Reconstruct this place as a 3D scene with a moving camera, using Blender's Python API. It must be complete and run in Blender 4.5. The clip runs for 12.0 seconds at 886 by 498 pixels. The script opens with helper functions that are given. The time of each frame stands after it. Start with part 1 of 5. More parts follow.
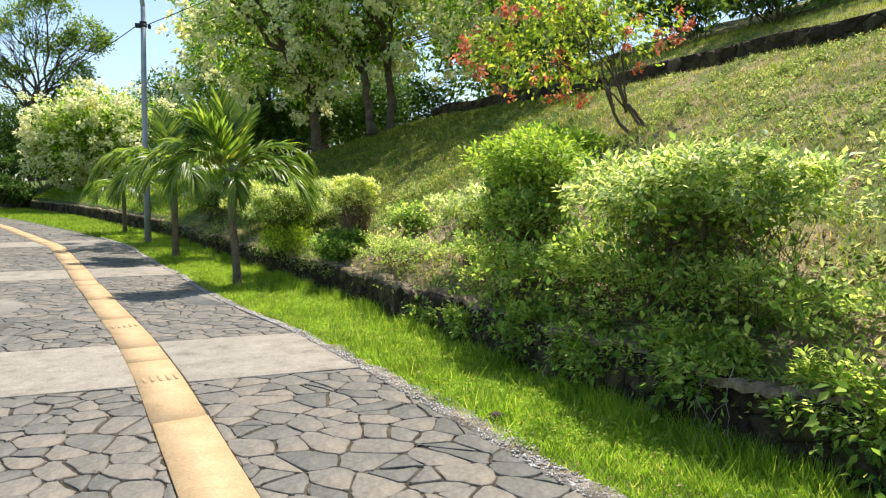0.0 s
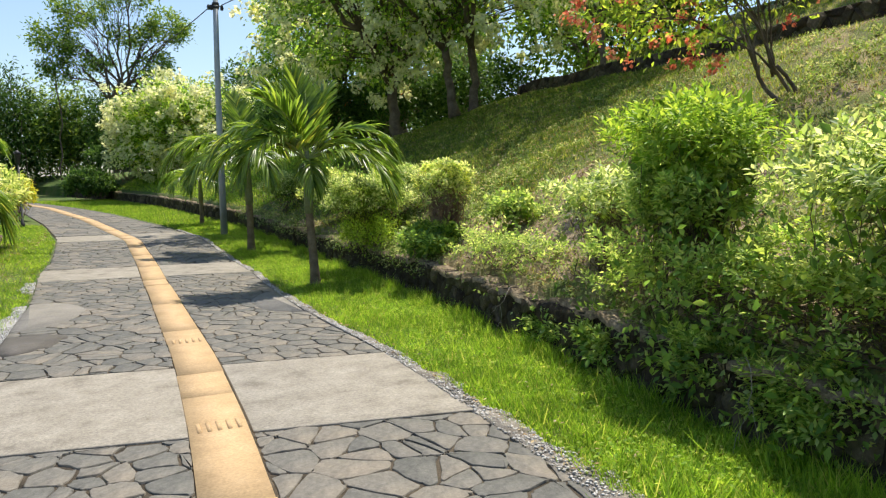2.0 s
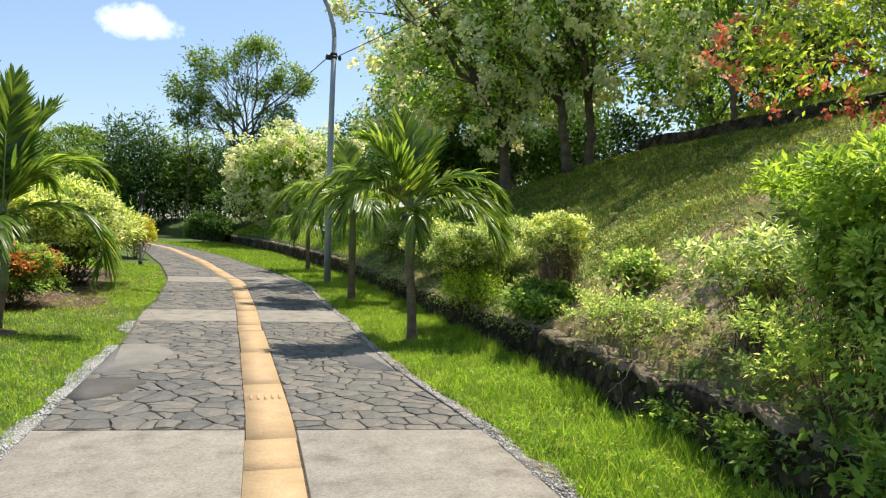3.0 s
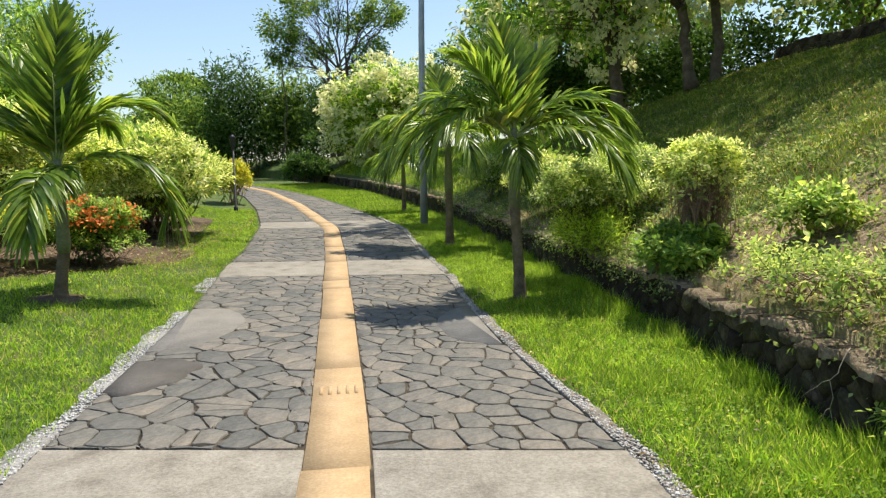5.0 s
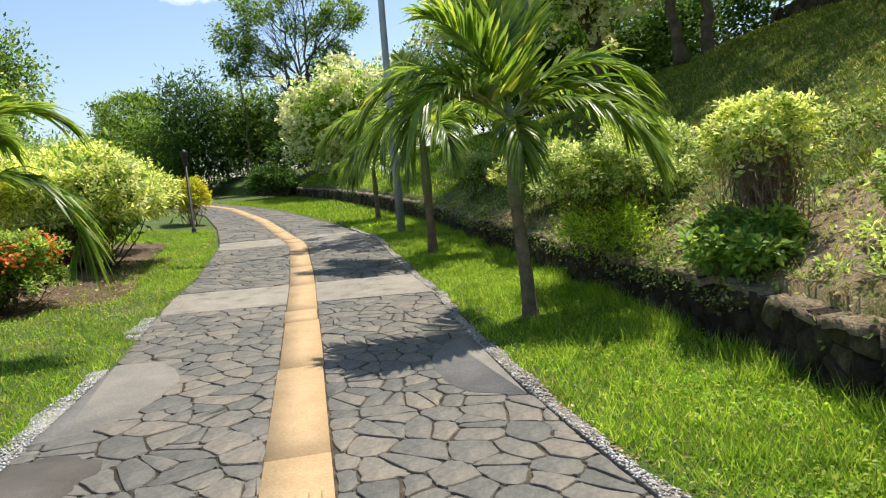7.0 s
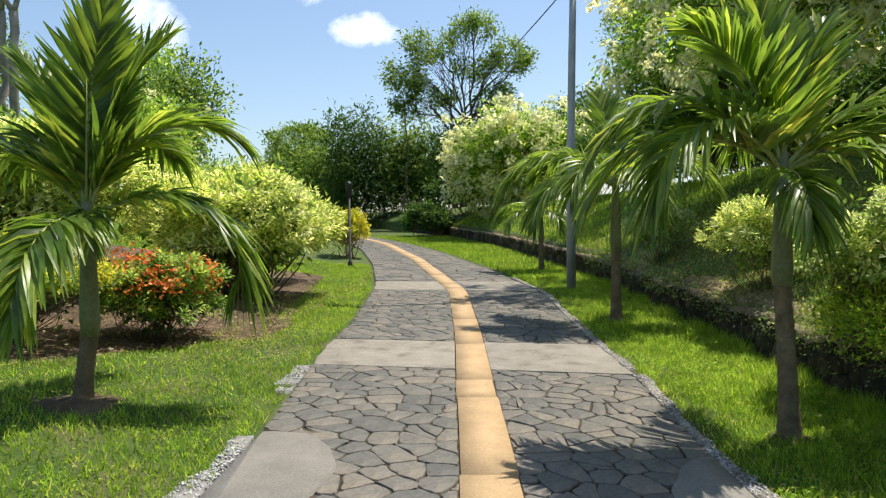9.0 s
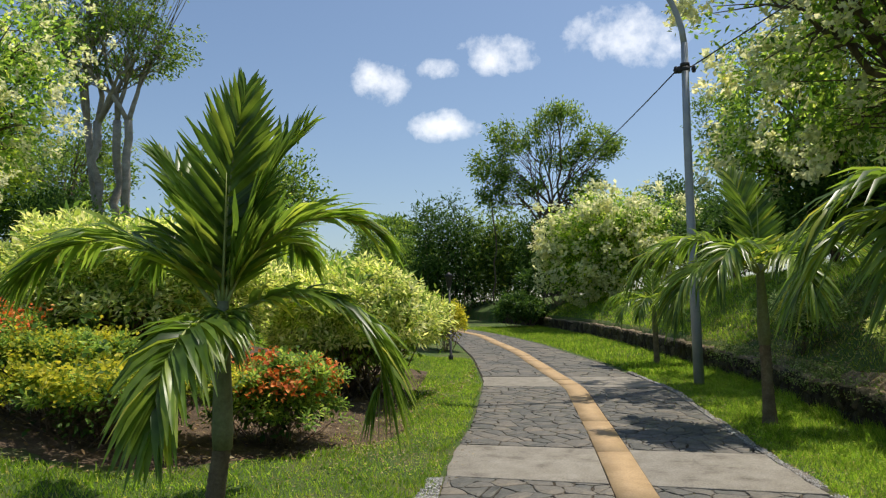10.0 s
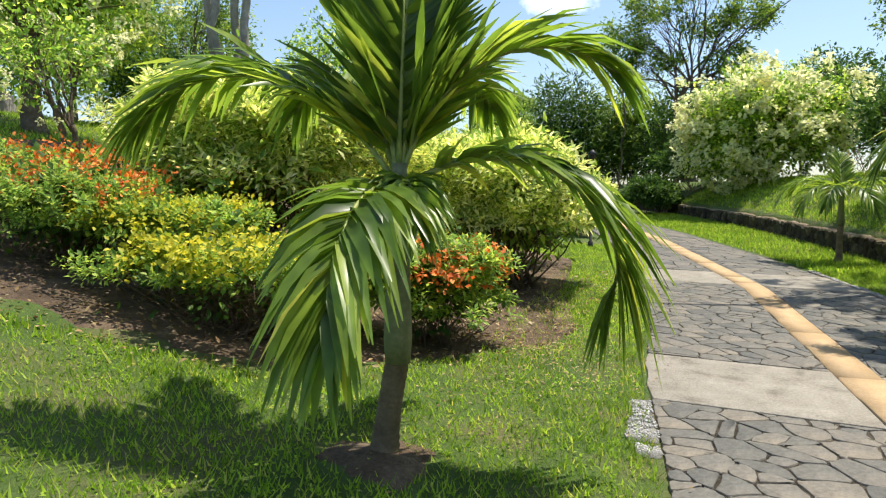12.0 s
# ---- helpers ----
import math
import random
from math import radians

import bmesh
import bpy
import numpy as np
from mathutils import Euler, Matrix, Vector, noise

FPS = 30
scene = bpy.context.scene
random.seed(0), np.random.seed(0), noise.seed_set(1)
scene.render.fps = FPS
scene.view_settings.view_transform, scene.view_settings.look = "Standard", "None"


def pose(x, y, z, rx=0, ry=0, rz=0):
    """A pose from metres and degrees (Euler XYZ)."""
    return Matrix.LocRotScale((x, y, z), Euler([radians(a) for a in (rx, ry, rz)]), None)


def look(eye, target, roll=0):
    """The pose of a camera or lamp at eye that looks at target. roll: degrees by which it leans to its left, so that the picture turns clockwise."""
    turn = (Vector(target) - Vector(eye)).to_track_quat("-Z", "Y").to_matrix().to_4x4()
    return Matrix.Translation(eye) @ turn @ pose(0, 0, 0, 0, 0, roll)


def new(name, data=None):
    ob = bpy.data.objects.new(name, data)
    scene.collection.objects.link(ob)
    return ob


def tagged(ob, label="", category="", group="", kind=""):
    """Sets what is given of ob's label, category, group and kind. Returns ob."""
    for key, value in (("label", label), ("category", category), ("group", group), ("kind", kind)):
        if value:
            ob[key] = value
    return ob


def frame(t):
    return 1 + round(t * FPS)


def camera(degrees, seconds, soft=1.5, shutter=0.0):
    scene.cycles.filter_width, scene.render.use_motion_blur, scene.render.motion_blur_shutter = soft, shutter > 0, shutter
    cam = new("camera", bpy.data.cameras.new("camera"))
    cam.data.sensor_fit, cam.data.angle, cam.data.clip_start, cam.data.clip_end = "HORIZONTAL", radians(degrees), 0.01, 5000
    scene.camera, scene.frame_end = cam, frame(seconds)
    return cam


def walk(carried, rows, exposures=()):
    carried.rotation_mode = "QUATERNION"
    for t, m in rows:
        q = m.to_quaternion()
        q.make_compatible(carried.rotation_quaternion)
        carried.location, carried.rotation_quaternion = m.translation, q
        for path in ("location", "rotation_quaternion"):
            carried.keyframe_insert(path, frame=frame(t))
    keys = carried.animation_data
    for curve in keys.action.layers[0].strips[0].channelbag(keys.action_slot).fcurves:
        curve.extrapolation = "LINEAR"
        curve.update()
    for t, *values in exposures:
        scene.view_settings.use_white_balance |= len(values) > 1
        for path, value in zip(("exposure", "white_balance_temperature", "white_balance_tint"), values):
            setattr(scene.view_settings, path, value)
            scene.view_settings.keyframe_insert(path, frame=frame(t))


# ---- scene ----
cam = camera(63.0, 12.0, 1.2)
PATH = [
    (0, (0.36, 3.035, 1.347), (1.347, 4.768, 1.201), -0.4),
    (0.5, (0.338, 3.388, 1.365), (1.099, 5.232, 1.222), -1.8),
    (1, (0.518, 3.755, 1.359), (1.12, 5.661, 1.274), -1.1),
    (1.5, (0.646, 4.101, 1.344), (1.447, 5.929, 1.223), 0.3),
    (2, (0.71, 4.413, 1.374), (1.512, 6.236, 1.189), -1.4),
    (2.5, (0.833, 4.765, 1.372), (1.373, 6.69, 1.357), -0.1),
    (3, (0.963, 5.144, 1.329), (1.496, 7.071, 1.3), 1.1),
    (3.5, (1.009, 5.501, 1.322), (1.447, 7.448, 1.186), -4.0),
    (3.7, (1.041, 5.656, 1.326), (1.401, 7.618, 1.172), -4.1),
    (5.5, (1.328, 7.027, 1.409), (1.581, 8.998, 1.188), -1.2),
    (6, (1.389, 7.54, 1.31), (1.703, 9.511, 1.154), -0.4),
    (6.5, (1.401, 7.859, 1.315), (1.727, 9.819, 1.084), -5.3),
    (8.3, (1.181, 9.032, 1.319), (1.344, 11.023, 1.227), -1.4),
    (8.5, (1.135, 9.161, 1.374), (1.127, 11.159, 1.281), -1.2),
    (9, (0.994, 9.451, 1.399), (0.934, 11.449, 1.333), -0.7),
    (9.5, (0.72, 9.712, 1.426), (0.651, 11.71, 1.433), -0.2),
    (10, (0.417, 9.966, 1.462), (0.145, 11.938, 1.647), -1.5),
    (10.5, (0.248, 10.297, 1.427), (-0.076, 12.267, 1.542), -0.4),
    (11, (-0.046, 10.616, 1.448), (-0.495, 12.56, 1.309), -0.9),
    (11.5, (-0.32, 10.979, 1.392), (-0.934, 12.882, 1.352), -4.7),
    (12, (-0.538, 11.28, 1.434), (-1.095, 13.195, 1.294), 0.6),
]
walk(cam, [(t, look(eye, target, roll)) for t, eye, target, roll in PATH], [(0.0, 0.68), (1.5, 0.52), (3.5, 0.42), (6.5, 0.44), (8.5, 0.36), (9.5, 0.25), (10.0, -0.16), (10.6, -0.24), (11.2, 0.34), (12.0, 0.54)])

# ---- world, sun ----
SUN_EL, SUN_AZ = 68.0, 42.0        # the sun stands beyond the hill, over +x
world = bpy.data.worlds.new("sky")
scene.world = world
world.use_nodes = True
wn, wl = world.node_tree.nodes, world.node_tree.links
wn.clear()
w_out, w_bg = wn.new("ShaderNodeOutputWorld"), wn.new("ShaderNodeBackground")
sky = wn.new("ShaderNodeTexSky")
sky.sky_type, sky.sun_disc = "NISHITA", False
sky.sun_elevation, sky.sun_rotation = radians(SUN_EL), radians(90 - SUN_AZ)
sky.dust_density, sky.air_density, sky.ozone_density = 1.1, 1.1, 2.6
# scattered fair-weather cumulus: bearing, height, half width, half height, in degrees
CLOUDS = [(96.5, 15.0, 3.3, 1.2), (102.6, 18.4, 2.7, 1.7), (93.0, 20.4, 2.8, 1.6), (97.6, 19.2, 2.0, 0.8), (82.0, 20.5, 4.8, 2.2), (113.0, 14.5, 2.0, 2.8),
          (60.0, 24.0, 7.0, 3.0), (140.0, 22.0, 7.0, 3.0), (20.0, 30.0, 9.0, 4.0), (200.0, 26.0, 9.0, 4.0), (260.0, 22.0, 8.0, 4.0), (310.0, 30.0, 9.0, 4.0)]


def sky_math(op, a, b):
    n = wn.new("ShaderNodeMath")
    n.operation = op
    for k, v in enumerate((a, b)):
        if isinstance(v, (int, float)):
            n.inputs[k].default_value = v
        else:
            wl.new(v, n.inputs[k])
    return n.outputs[0]


w_co, w_noise, w_ramp, w_mix = wn.new("ShaderNodeTexCoord"), wn.new("ShaderNodeTexNoise"), wn.new("ShaderNodeValToRGB"), wn.new("ShaderNodeMix")
w_noise.inputs["Scale"].default_value, w_noise.inputs["Detail"].default_value, w_noise.inputs["Roughness"].default_value = 17.0, 9.0, 0.6
wl.new(w_co.outputs["Generated"], w_noise.inputs["Vector"])
cover = None
for bearing, height, wide, tall in CLOUDS:
    ca, ce = radians(bearing), radians(height)
    heart = Vector((math.cos(ce) * math.cos(ca), math.cos(ce) * math.sin(ca), math.sin(ce)))
    along, over = Vector((-math.sin(ca), math.cos(ca), 0)), Vector((-math.sin(ce) * math.cos(ca), -math.sin(ce) * math.sin(ca), math.cos(ce)))
    terms = []
    for axis, size in ((along, wide), (over, tall), (heart, 20)):
        dot = wn.new("ShaderNodeVectorMath")
        dot.operation = "DOT_PRODUCT"
        dot.inputs[1].default_value = axis / math.sin(radians(size))
        wl.new(w_co.outputs["Generated"], dot.inputs[0])
        shift = 1 / math.sin(radians(size)) if axis is heart else 0.0
        d = sky_math("SUBTRACT", dot.outputs["Value"], shift)
        terms.append(sky_math("MULTIPLY", d, d))
    near = sky_math("SUBTRACT", 1.0, sky_math("ADD", sky_math("ADD", terms[0], terms[1]), terms[2]))
    cover = near if cover is None else sky_math("MAXIMUM", cover, near)
cover = sky_math("ADD", sky_math("MAXIMUM", cover, -1.5), sky_math("MULTIPLY", sky_math("SUBTRACT", w_noise.outputs["Fac"], 0.5), 5.6))
cover = sky_math("MULTIPLY", cover, 0.55)
w_ramp.color_ramp.elements[0].position, w_ramp.color_ramp.elements[1].position = 0.0, 1.0
w_mix.data_type = "RGBA"
w_mix.inputs[7].default_value = (9.8, 10.0, 10.4, 1)
wl.new(cover, w_ramp.inputs["Fac"])
wl.new(w_ramp.outputs["Color"], w_mix.inputs[0])
wl.new(sky.outputs["Color"], w_mix.inputs[6])
wl.new(w_mix.outputs[2], w_bg.inputs["Color"])
w_bg.inputs["Strength"].default_value = 0.132
wl.new(w_bg.outputs["Background"], w_out.inputs["Surface"])

sun = new("sun", bpy.data.lights.new("sun", "SUN"))
sun.data.energy, sun.data.angle, sun.data.color = 5.0, radians(0.55), (1.0, 0.925, 0.815)
sun_dir = Vector((math.cos(radians(SUN_EL)) * math.cos(radians(SUN_AZ)), math.cos(radians(SUN_EL)) * math.sin(radians(SUN_AZ)), math.sin(radians(SUN_EL))))
sun.matrix_world = look(sun_dir * 60, (0, 0, 0))


# ---- materials ----
def shader(name):
    m = bpy.data.materials.new(name)
    m.use_nodes = True
    return m, m.node_tree.nodes, m.node_tree.links, m.node_tree.nodes["Principled BSDF"]


def ramp_node(nodes, stops):
    node = nodes.new("ShaderNodeValToRGB")
    r = node.color_ramp
    for i, (pos, col) in enumerate(stops):
        e = r.elements[i] if i < 2 else r.elements.new(pos)
        e.position, e.color = pos, (*col, 1)
    return node


def noise_node(nodes, links, scale, detail=6, rough=0.6, coord="Object"):
    co, n = nodes.new("ShaderNodeTexCoord"), nodes.new("ShaderNodeTexNoise")
    n.inputs["Scale"].default_value, n.inputs["Detail"].default_value, n.inputs["Roughness"].default_value = scale, detail, rough
    links.new(co.outputs[coord], n.inputs["Vector"])
    return n


def mul_node(nodes, links, a, b, kind="MULTIPLY", fac=1.0):
    mx = nodes.new("ShaderNodeMix")
    mx.data_type, mx.blend_type = "RGBA", kind
    mx.inputs[0].default_value = fac
    links.new(a, mx.inputs[6])
    links.new(b, mx.inputs[7])
    return mx.outputs[2]


def bump_node(nodes, links, height, strength, distance, bsdf):
    b = nodes.new("ShaderNodeBump")
    b.inputs["Strength"].default_value, b.inputs["Distance"].default_value = strength, distance
    links.new(height, b.inputs["Height"])
    links.new(b.outputs["Normal"], bsdf.inputs["Normal"])


def surface(name, stops, scale, fine=60.0, rough=0.85, bump=0.5, dist=0.01, pieces=None, metal=0.0, fine_range=(0.72, 1.2)):
    """A mottled surface: broad tone by noise, a fine grain over it, relief; pieces: 'object' or 'island' shifts the tone piece by piece."""
    m, n, l, b = shader(name)
    broad = noise_node(n, l, scale)
    r = ramp_node(n, stops)
    if pieces:
        src = n.new("ShaderNodeObjectInfo").outputs["Random"] if pieces == "object" else n.new("ShaderNodeNewGeometry").outputs["Random Per Island"]
        add = n.new("ShaderNodeMath")
        add.operation = "MULTIPLY_ADD"
        add.inputs[1].default_value, add.inputs[2].default_value = 0.52, -0.26
        l.new(src, add.inputs[0])
        tot = n.new("ShaderNodeMath")
        l.new(broad.outputs["Fac"], tot.inputs[0])
        l.new(add.outputs[0], tot.inputs[1])
        l.new(tot.outputs[0], r.inputs["Fac"])
    else:
        l.new(broad.outputs["Fac"], r.inputs["Fac"])
    grain = noise_node(n, l, fine, 5, 0.7)
    gr = ramp_node(n, [(0.3, (fine_range[0],) * 3), (0.7, (fine_range[1],) * 3)])
    l.new(grain.outputs["Fac"], gr.inputs["Fac"])
    l.new(mul_node(n, l, r.outputs["Color"], gr.outputs["Color"]), b.inputs["Base Color"])
    b.inputs["Roughness"].default_value, b.inputs["Metallic"].default_value = rough, metal
    b.inputs["Specular IOR Level"].default_value = 0.3
    if bump:
        bump_node(n, l, grain.outputs["Fac"], bump, dist, b)
    return m


def leaf(name, stops, trans=0.35, rough=0.5, glow=1.6, spec=0.16, blue=0.68):
    """A thin leaf: tone by leaf, and light that comes through it."""
    m, n, l, b = shader(name)
    geo = n.new("ShaderNodeNewGeometry")
    r = ramp_node(n, stops)
    l.new(geo.outputs["Random Per Island"], r.inputs["Fac"])
    broad = noise_node(n, l, 1.1, 3)
    br = ramp_node(n, [(0.3, (0.72, 0.75, 0.7)), (0.7, (1.2, 1.16, 1.1))])
    l.new(broad.outputs["Fac"], br.inputs["Fac"])
    tuft = noise_node(n, l, 6.5, 2)
    tf = ramp_node(n, [(0.32, (0.66, 0.7, 0.66)), (0.68, (1.28, 1.25, 1.2))])
    l.new(tuft.outputs["Fac"], tf.inputs["Fac"])
    col = mul_node(n, l, mul_node(n, l, r.outputs["Color"], br.outputs["Color"]), tf.outputs["Color"])
    l.new(col, b.inputs["Base Color"])
    b.inputs["Roughness"].default_value, b.inputs["Specular IOR Level"].default_value = rough, spec
    tr, mx = n.new("ShaderNodeBsdfTranslucent"), n.new("ShaderNodeMixShader")
    warm = n.new("ShaderNodeRGB")
    warm.outputs[0].default_value = (glow * 1.05, glow, glow * blue, 1)
    l.new(mul_node(n, l, col, warm.outputs[0]), tr.inputs["Color"])
    mx.inputs[0].default_value = trans
    l.new(b.outputs["BSDF"], mx.inputs[1])
    l.new(tr.outputs["BSDF"], mx.inputs[2])
    l.new(mx.outputs["Shader"], n["Material Output"].inputs["Surface"])
    return m


M_ground = surface("turf_soil", [(0.3, (0.055, 0.095, 0.018)), (0.48, (0.08, 0.13, 0.026)), (0.64, (0.13, 0.135, 0.05)), (0.84, (0.22, 0.165, 0.10))], 1.4, 45, 0.95, 0.9, 0.03)
M_bank = surface("dry_turf", [(0.3, (0.09, 0.12, 0.03)), (0.5, (0.16, 0.17, 0.055)), (0.62, (0.33, 0.26, 0.14)), (0.8, (0.36, 0.27, 0.17))], 1.3, 45, 0.95, 0.9, 0.03)
M_soil = surface("bare_soil", [(0.3, (0.07, 0.048, 0.03)), (0.55, (0.15, 0.105, 0.066)), (0.8, (0.27, 0.20, 0.13))], 3.2, 40, 0.95, 1.0, 0.03, None, 0.0, (0.55, 1.3))
M_dry = surface("dry_bank_soil", [(0.3, (0.17, 0.125, 0.075)), (0.55, (0.33, 0.255, 0.16)), (0.8, (0.45, 0.37, 0.25))], 5.0, 30, 0.95, 1.0, 0.04, None, 0.0, (0.45, 1.35))
M_mortar = surface("joint_mortar", [(0.3, (0.025, 0.02, 0.014)), (0.5, (0.07, 0.056, 0.038)), (0.75, (0.16, 0.13, 0.09))], 7.0, 70, 0.95, 0.9, 0.012)
M_stone = surface("paving_stone", [(0.15, (0.092, 0.092, 0.082)), (0.4, (0.126, 0.122, 0.106)), (0.6, (0.158, 0.146, 0.122)), (0.85, (0.205, 0.178, 0.138))], 2.8, 38, 0.74, 0.6, 0.007, "object", 0.0, (0.66, 1.26))
M_stone_far = surface("paving_stone_joined", [(0.15, (0.092, 0.092, 0.082)), (0.4, (0.126, 0.122, 0.106)), (0.6, (0.158, 0.146, 0.122)), (0.85, (0.205, 0.178, 0.138))], 2.8, 38, 0.74, 0.6, 0.007, "island", 0.0, (0.66, 1.26))
M_concrete = surface("concrete_band", [(0.28, (0.15, 0.132, 0.105)), (0.42, (0.245, 0.222, 0.18)), (0.58, (0.29, 0.265, 0.218)), (0.78, (0.345, 0.318, 0.265))], 4.2, 55, 0.85, 0.7, 0.007, None, 0.0, (0.66, 1.22))
M_patch = surface("concrete_patch", [(0.25, (0.175, 0.166, 0.148)), (0.5, (0.225, 0.212, 0.188)), (0.75, (0.265, 0.248, 0.22))], 3.4, 60, 0.85, 0.6, 0.006, None, 0.0, (0.72, 1.18))
M_dark_patch = surface("damp_patch", [(0.3, (0.075, 0.068, 0.06)), (0.6, (0.11, 0.10, 0.088)), (0.8, (0.14, 0.125, 0.11))], 3.0, 90, 0.7, 0.5, 0.006)
M_ochre = surface("ochre_paint", [(0.2, (0.39, 0.265, 0.14)), (0.5, (0.465, 0.322, 0.172)), (0.8, (0.52, 0.37, 0.215))], 5.5, 60, 0.8, 0.5, 0.004, None, 0.0, (0.78, 1.16))
M_pebble = surface("white_pebble", [(0.2, (0.270, 0.261, 0.243)), (0.5, (0.468, 0.459, 0.441)), (0.8, (0.630, 0.621, 0.594))], 9.0, 140, 0.8, 0.4, 0.004, "island")
M_dull_pebble = surface("dull_pebble", [(0.2, (0.22, 0.20, 0.17)), (0.5, (0.40, 0.38, 0.345)), (0.8, (0.58, 0.565, 0.53))], 5.0, 140, 0.85, 0.4, 0.004, "island")
M_earth_kerb = surface("earthy_kerb_mortar", [(0.3, (0.14, 0.12, 0.09)), (0.6, (0.28, 0.255, 0.215)), (0.8, (0.38, 0.36, 0.32))], 5, 120, 0.9, 0.9, 0.01)
M_kerb = surface("kerb_mortar", [(0.3, (0.22, 0.21, 0.19)), (0.6, (0.38, 0.37, 0.345)), (0.8, (0.46, 0.45, 0.43))], 14, 160, 0.9, 0.9, 0.01)
M_wall = surface("wall_stone", [(0.2, (0.032, 0.022, 0.014)), (0.45, (0.062, 0.046, 0.029)), (0.62, (0.08, 0.07, 0.036)), (0.85, (0.16, 0.122, 0.08))], 7.0, 40, 0.95, 1.0, 0.03, "object", 0.0, (0.6, 1.3))
M_wall_far = surface("wall_stone_joined", [(0.2, (0.032, 0.022, 0.014)), (0.45, (0.062, 0.046, 0.029)), (0.62, (0.08, 0.07, 0.036)), (0.85, (0.16, 0.122, 0.08))], 7.0, 40, 0.95, 1.0, 0.03, "island", 0.0, (0.6, 1.3))
M_bark = surface("tree_bark", [(0.25, (0.07, 0.05, 0.035)), (0.55, (0.15, 0.115, 0.08)), (0.8, (0.25, 0.20, 0.15))], 6.0, 45, 0.9, 0.9, 0.02)
M_pale_bark = surface("pale_bark", [(0.25, (0.22, 0.19, 0.15)), (0.55, (0.36, 0.32, 0.27)), (0.8, (0.46, 0.42, 0.36))], 4.0, 40, 0.9, 0.7, 0.015)
M_twig = surface("bush_stem", [(0.3, (0.17, 0.11, 0.075)), (0.6, (0.32, 0.215, 0.145)), (0.8, (0.44, 0.33, 0.23))], 9.0, 70, 0.9, 0.5, 0.006)
M_palm_trunk = surface("palm_trunk", [(0.25, (0.105, 0.078, 0.048)), (0.55, (0.215, 0.165, 0.105)), (0.8, (0.33, 0.265, 0.18))], 9.0, 60, 0.88, 0.9, 0.014)
M_shaft = surface("palm_crownshaft", [(0.25, (0.125, 0.145, 0.065)), (0.55, (0.185, 0.20, 0.10)), (0.8, (0.25, 0.25, 0.15))], 4.0, 30, 0.55, 0.25, 0.004)
M_rachis = surface("palm_rachis", [(0.3, (0.20, 0.26, 0.06)), (0.7, (0.36, 0.38, 0.12))], 5.0, 30, 0.5, 0.2, 0.003)
M_steel = surface("galvanised_steel", [(0.3, (0.30, 0.32, 0.34)), (0.6, (0.40, 0.42, 0.44)), (0.8, (0.48, 0.50, 0.51))], 3.0, 50, 0.5, 0.15, 0.003, None, 0.1, (0.9, 1.06))
M_dark_metal = surface("dark_painted_metal", [(0.3, (0.02, 0.02, 0.02)), (0.7, (0.05, 0.05, 0.048))], 5.0, 40, 0.5, 0.1, 0.003)
M_cable = surface("cable_rubber", [(0.3, (0.03, 0.03, 0.03)), (0.7, (0.06, 0.06, 0.06))], 5.0, 40, 0.6, 0.0)

L_grass = leaf("grass_blade", [(0.0, (0.120, 0.226, 0.022)), (0.5, (0.233, 0.391, 0.041)), (0.85, (0.380, 0.510, 0.070)), (1.0, (0.522, 0.488, 0.170))], 0.5, 0.5, 1.65)
L_hillgrass = leaf("hill_grass", [(0.0, (0.148, 0.227, 0.032)), (0.5, (0.284, 0.389, 0.054)), (0.8, (0.454, 0.497, 0.092)), (1.0, (0.703, 0.540, 0.292))], 0.38, 0.6, 1.5)
# dark brown stems, their colour also lowered for the shade under the leaves
M_dark_twig = surface("hedge_stem", [(0.3, (0.075, 0.055, 0.035)), (0.6, (0.14, 0.10, 0.065)), (0.8, (0.24, 0.18, 0.12))], 9.0, 70, 0.9, 0.5, 0.006)
# a darker grass whose colour carries the shade on the upper bank
L_shaded_turf = leaf("shaded_bank_grass", [(0.0, (0.073, 0.130, 0.020)), (0.5, (0.134, 0.215, 0.030)), (0.85, (0.213, 0.280, 0.045)), (1.0, (0.381, 0.270, 0.140))], 0.35, 0.6, 1.4)
L_cover = leaf("ground_cover_leaf", [(0.0, (0.12, 0.20, 0.055)), (0.5, (0.24, 0.33, 0.11)), (0.8, (0.39, 0.45, 0.20)), (1.0, (0.52, 0.50, 0.32))], 0.45, 0.5, 1.5)
L_dry = leaf("dry_leaf", [(0.0, (0.20, 0.12, 0.06)), (0.5, (0.36, 0.25, 0.13)), (1.0, (0.55, 0.45, 0.30))], 0.15, 0.7, 1.2)
L_bush = leaf("hedge_leaf", [(0.0, (0.170, 0.269, 0.103)), (0.45, (0.340, 0.448, 0.187)), (0.75, (0.614, 0.673, 0.374)), (1.0, (0.880, 0.880, 0.747))], 0.54, 0.4, 1.6, 0.16, 0.55)
L_weed = leaf("weed_leaf", [(0.0, (0.170, 0.280, 0.070)), (0.5, (0.341, 0.471, 0.129)), (1.0, (0.683, 0.722, 0.298))], 0.56, 0.45, 1.6)
L_vine = leaf("vine_leaf", [(0.0, (0.144, 0.264, 0.036)), (0.5, (0.312, 0.480, 0.060)), (1.0, (0.552, 0.648, 0.108))], 0.5, 0.45, 1.6)
L_varieg = leaf("variegated_leaf", [(0.0, (0.152, 0.258, 0.062)), (0.3, (0.372, 0.493, 0.146)), (0.6, (0.676, 0.717, 0.314)), (1.0, (0.900, 0.880, 0.605))], 0.54, 0.45, 1.55, 0.16, 0.6)
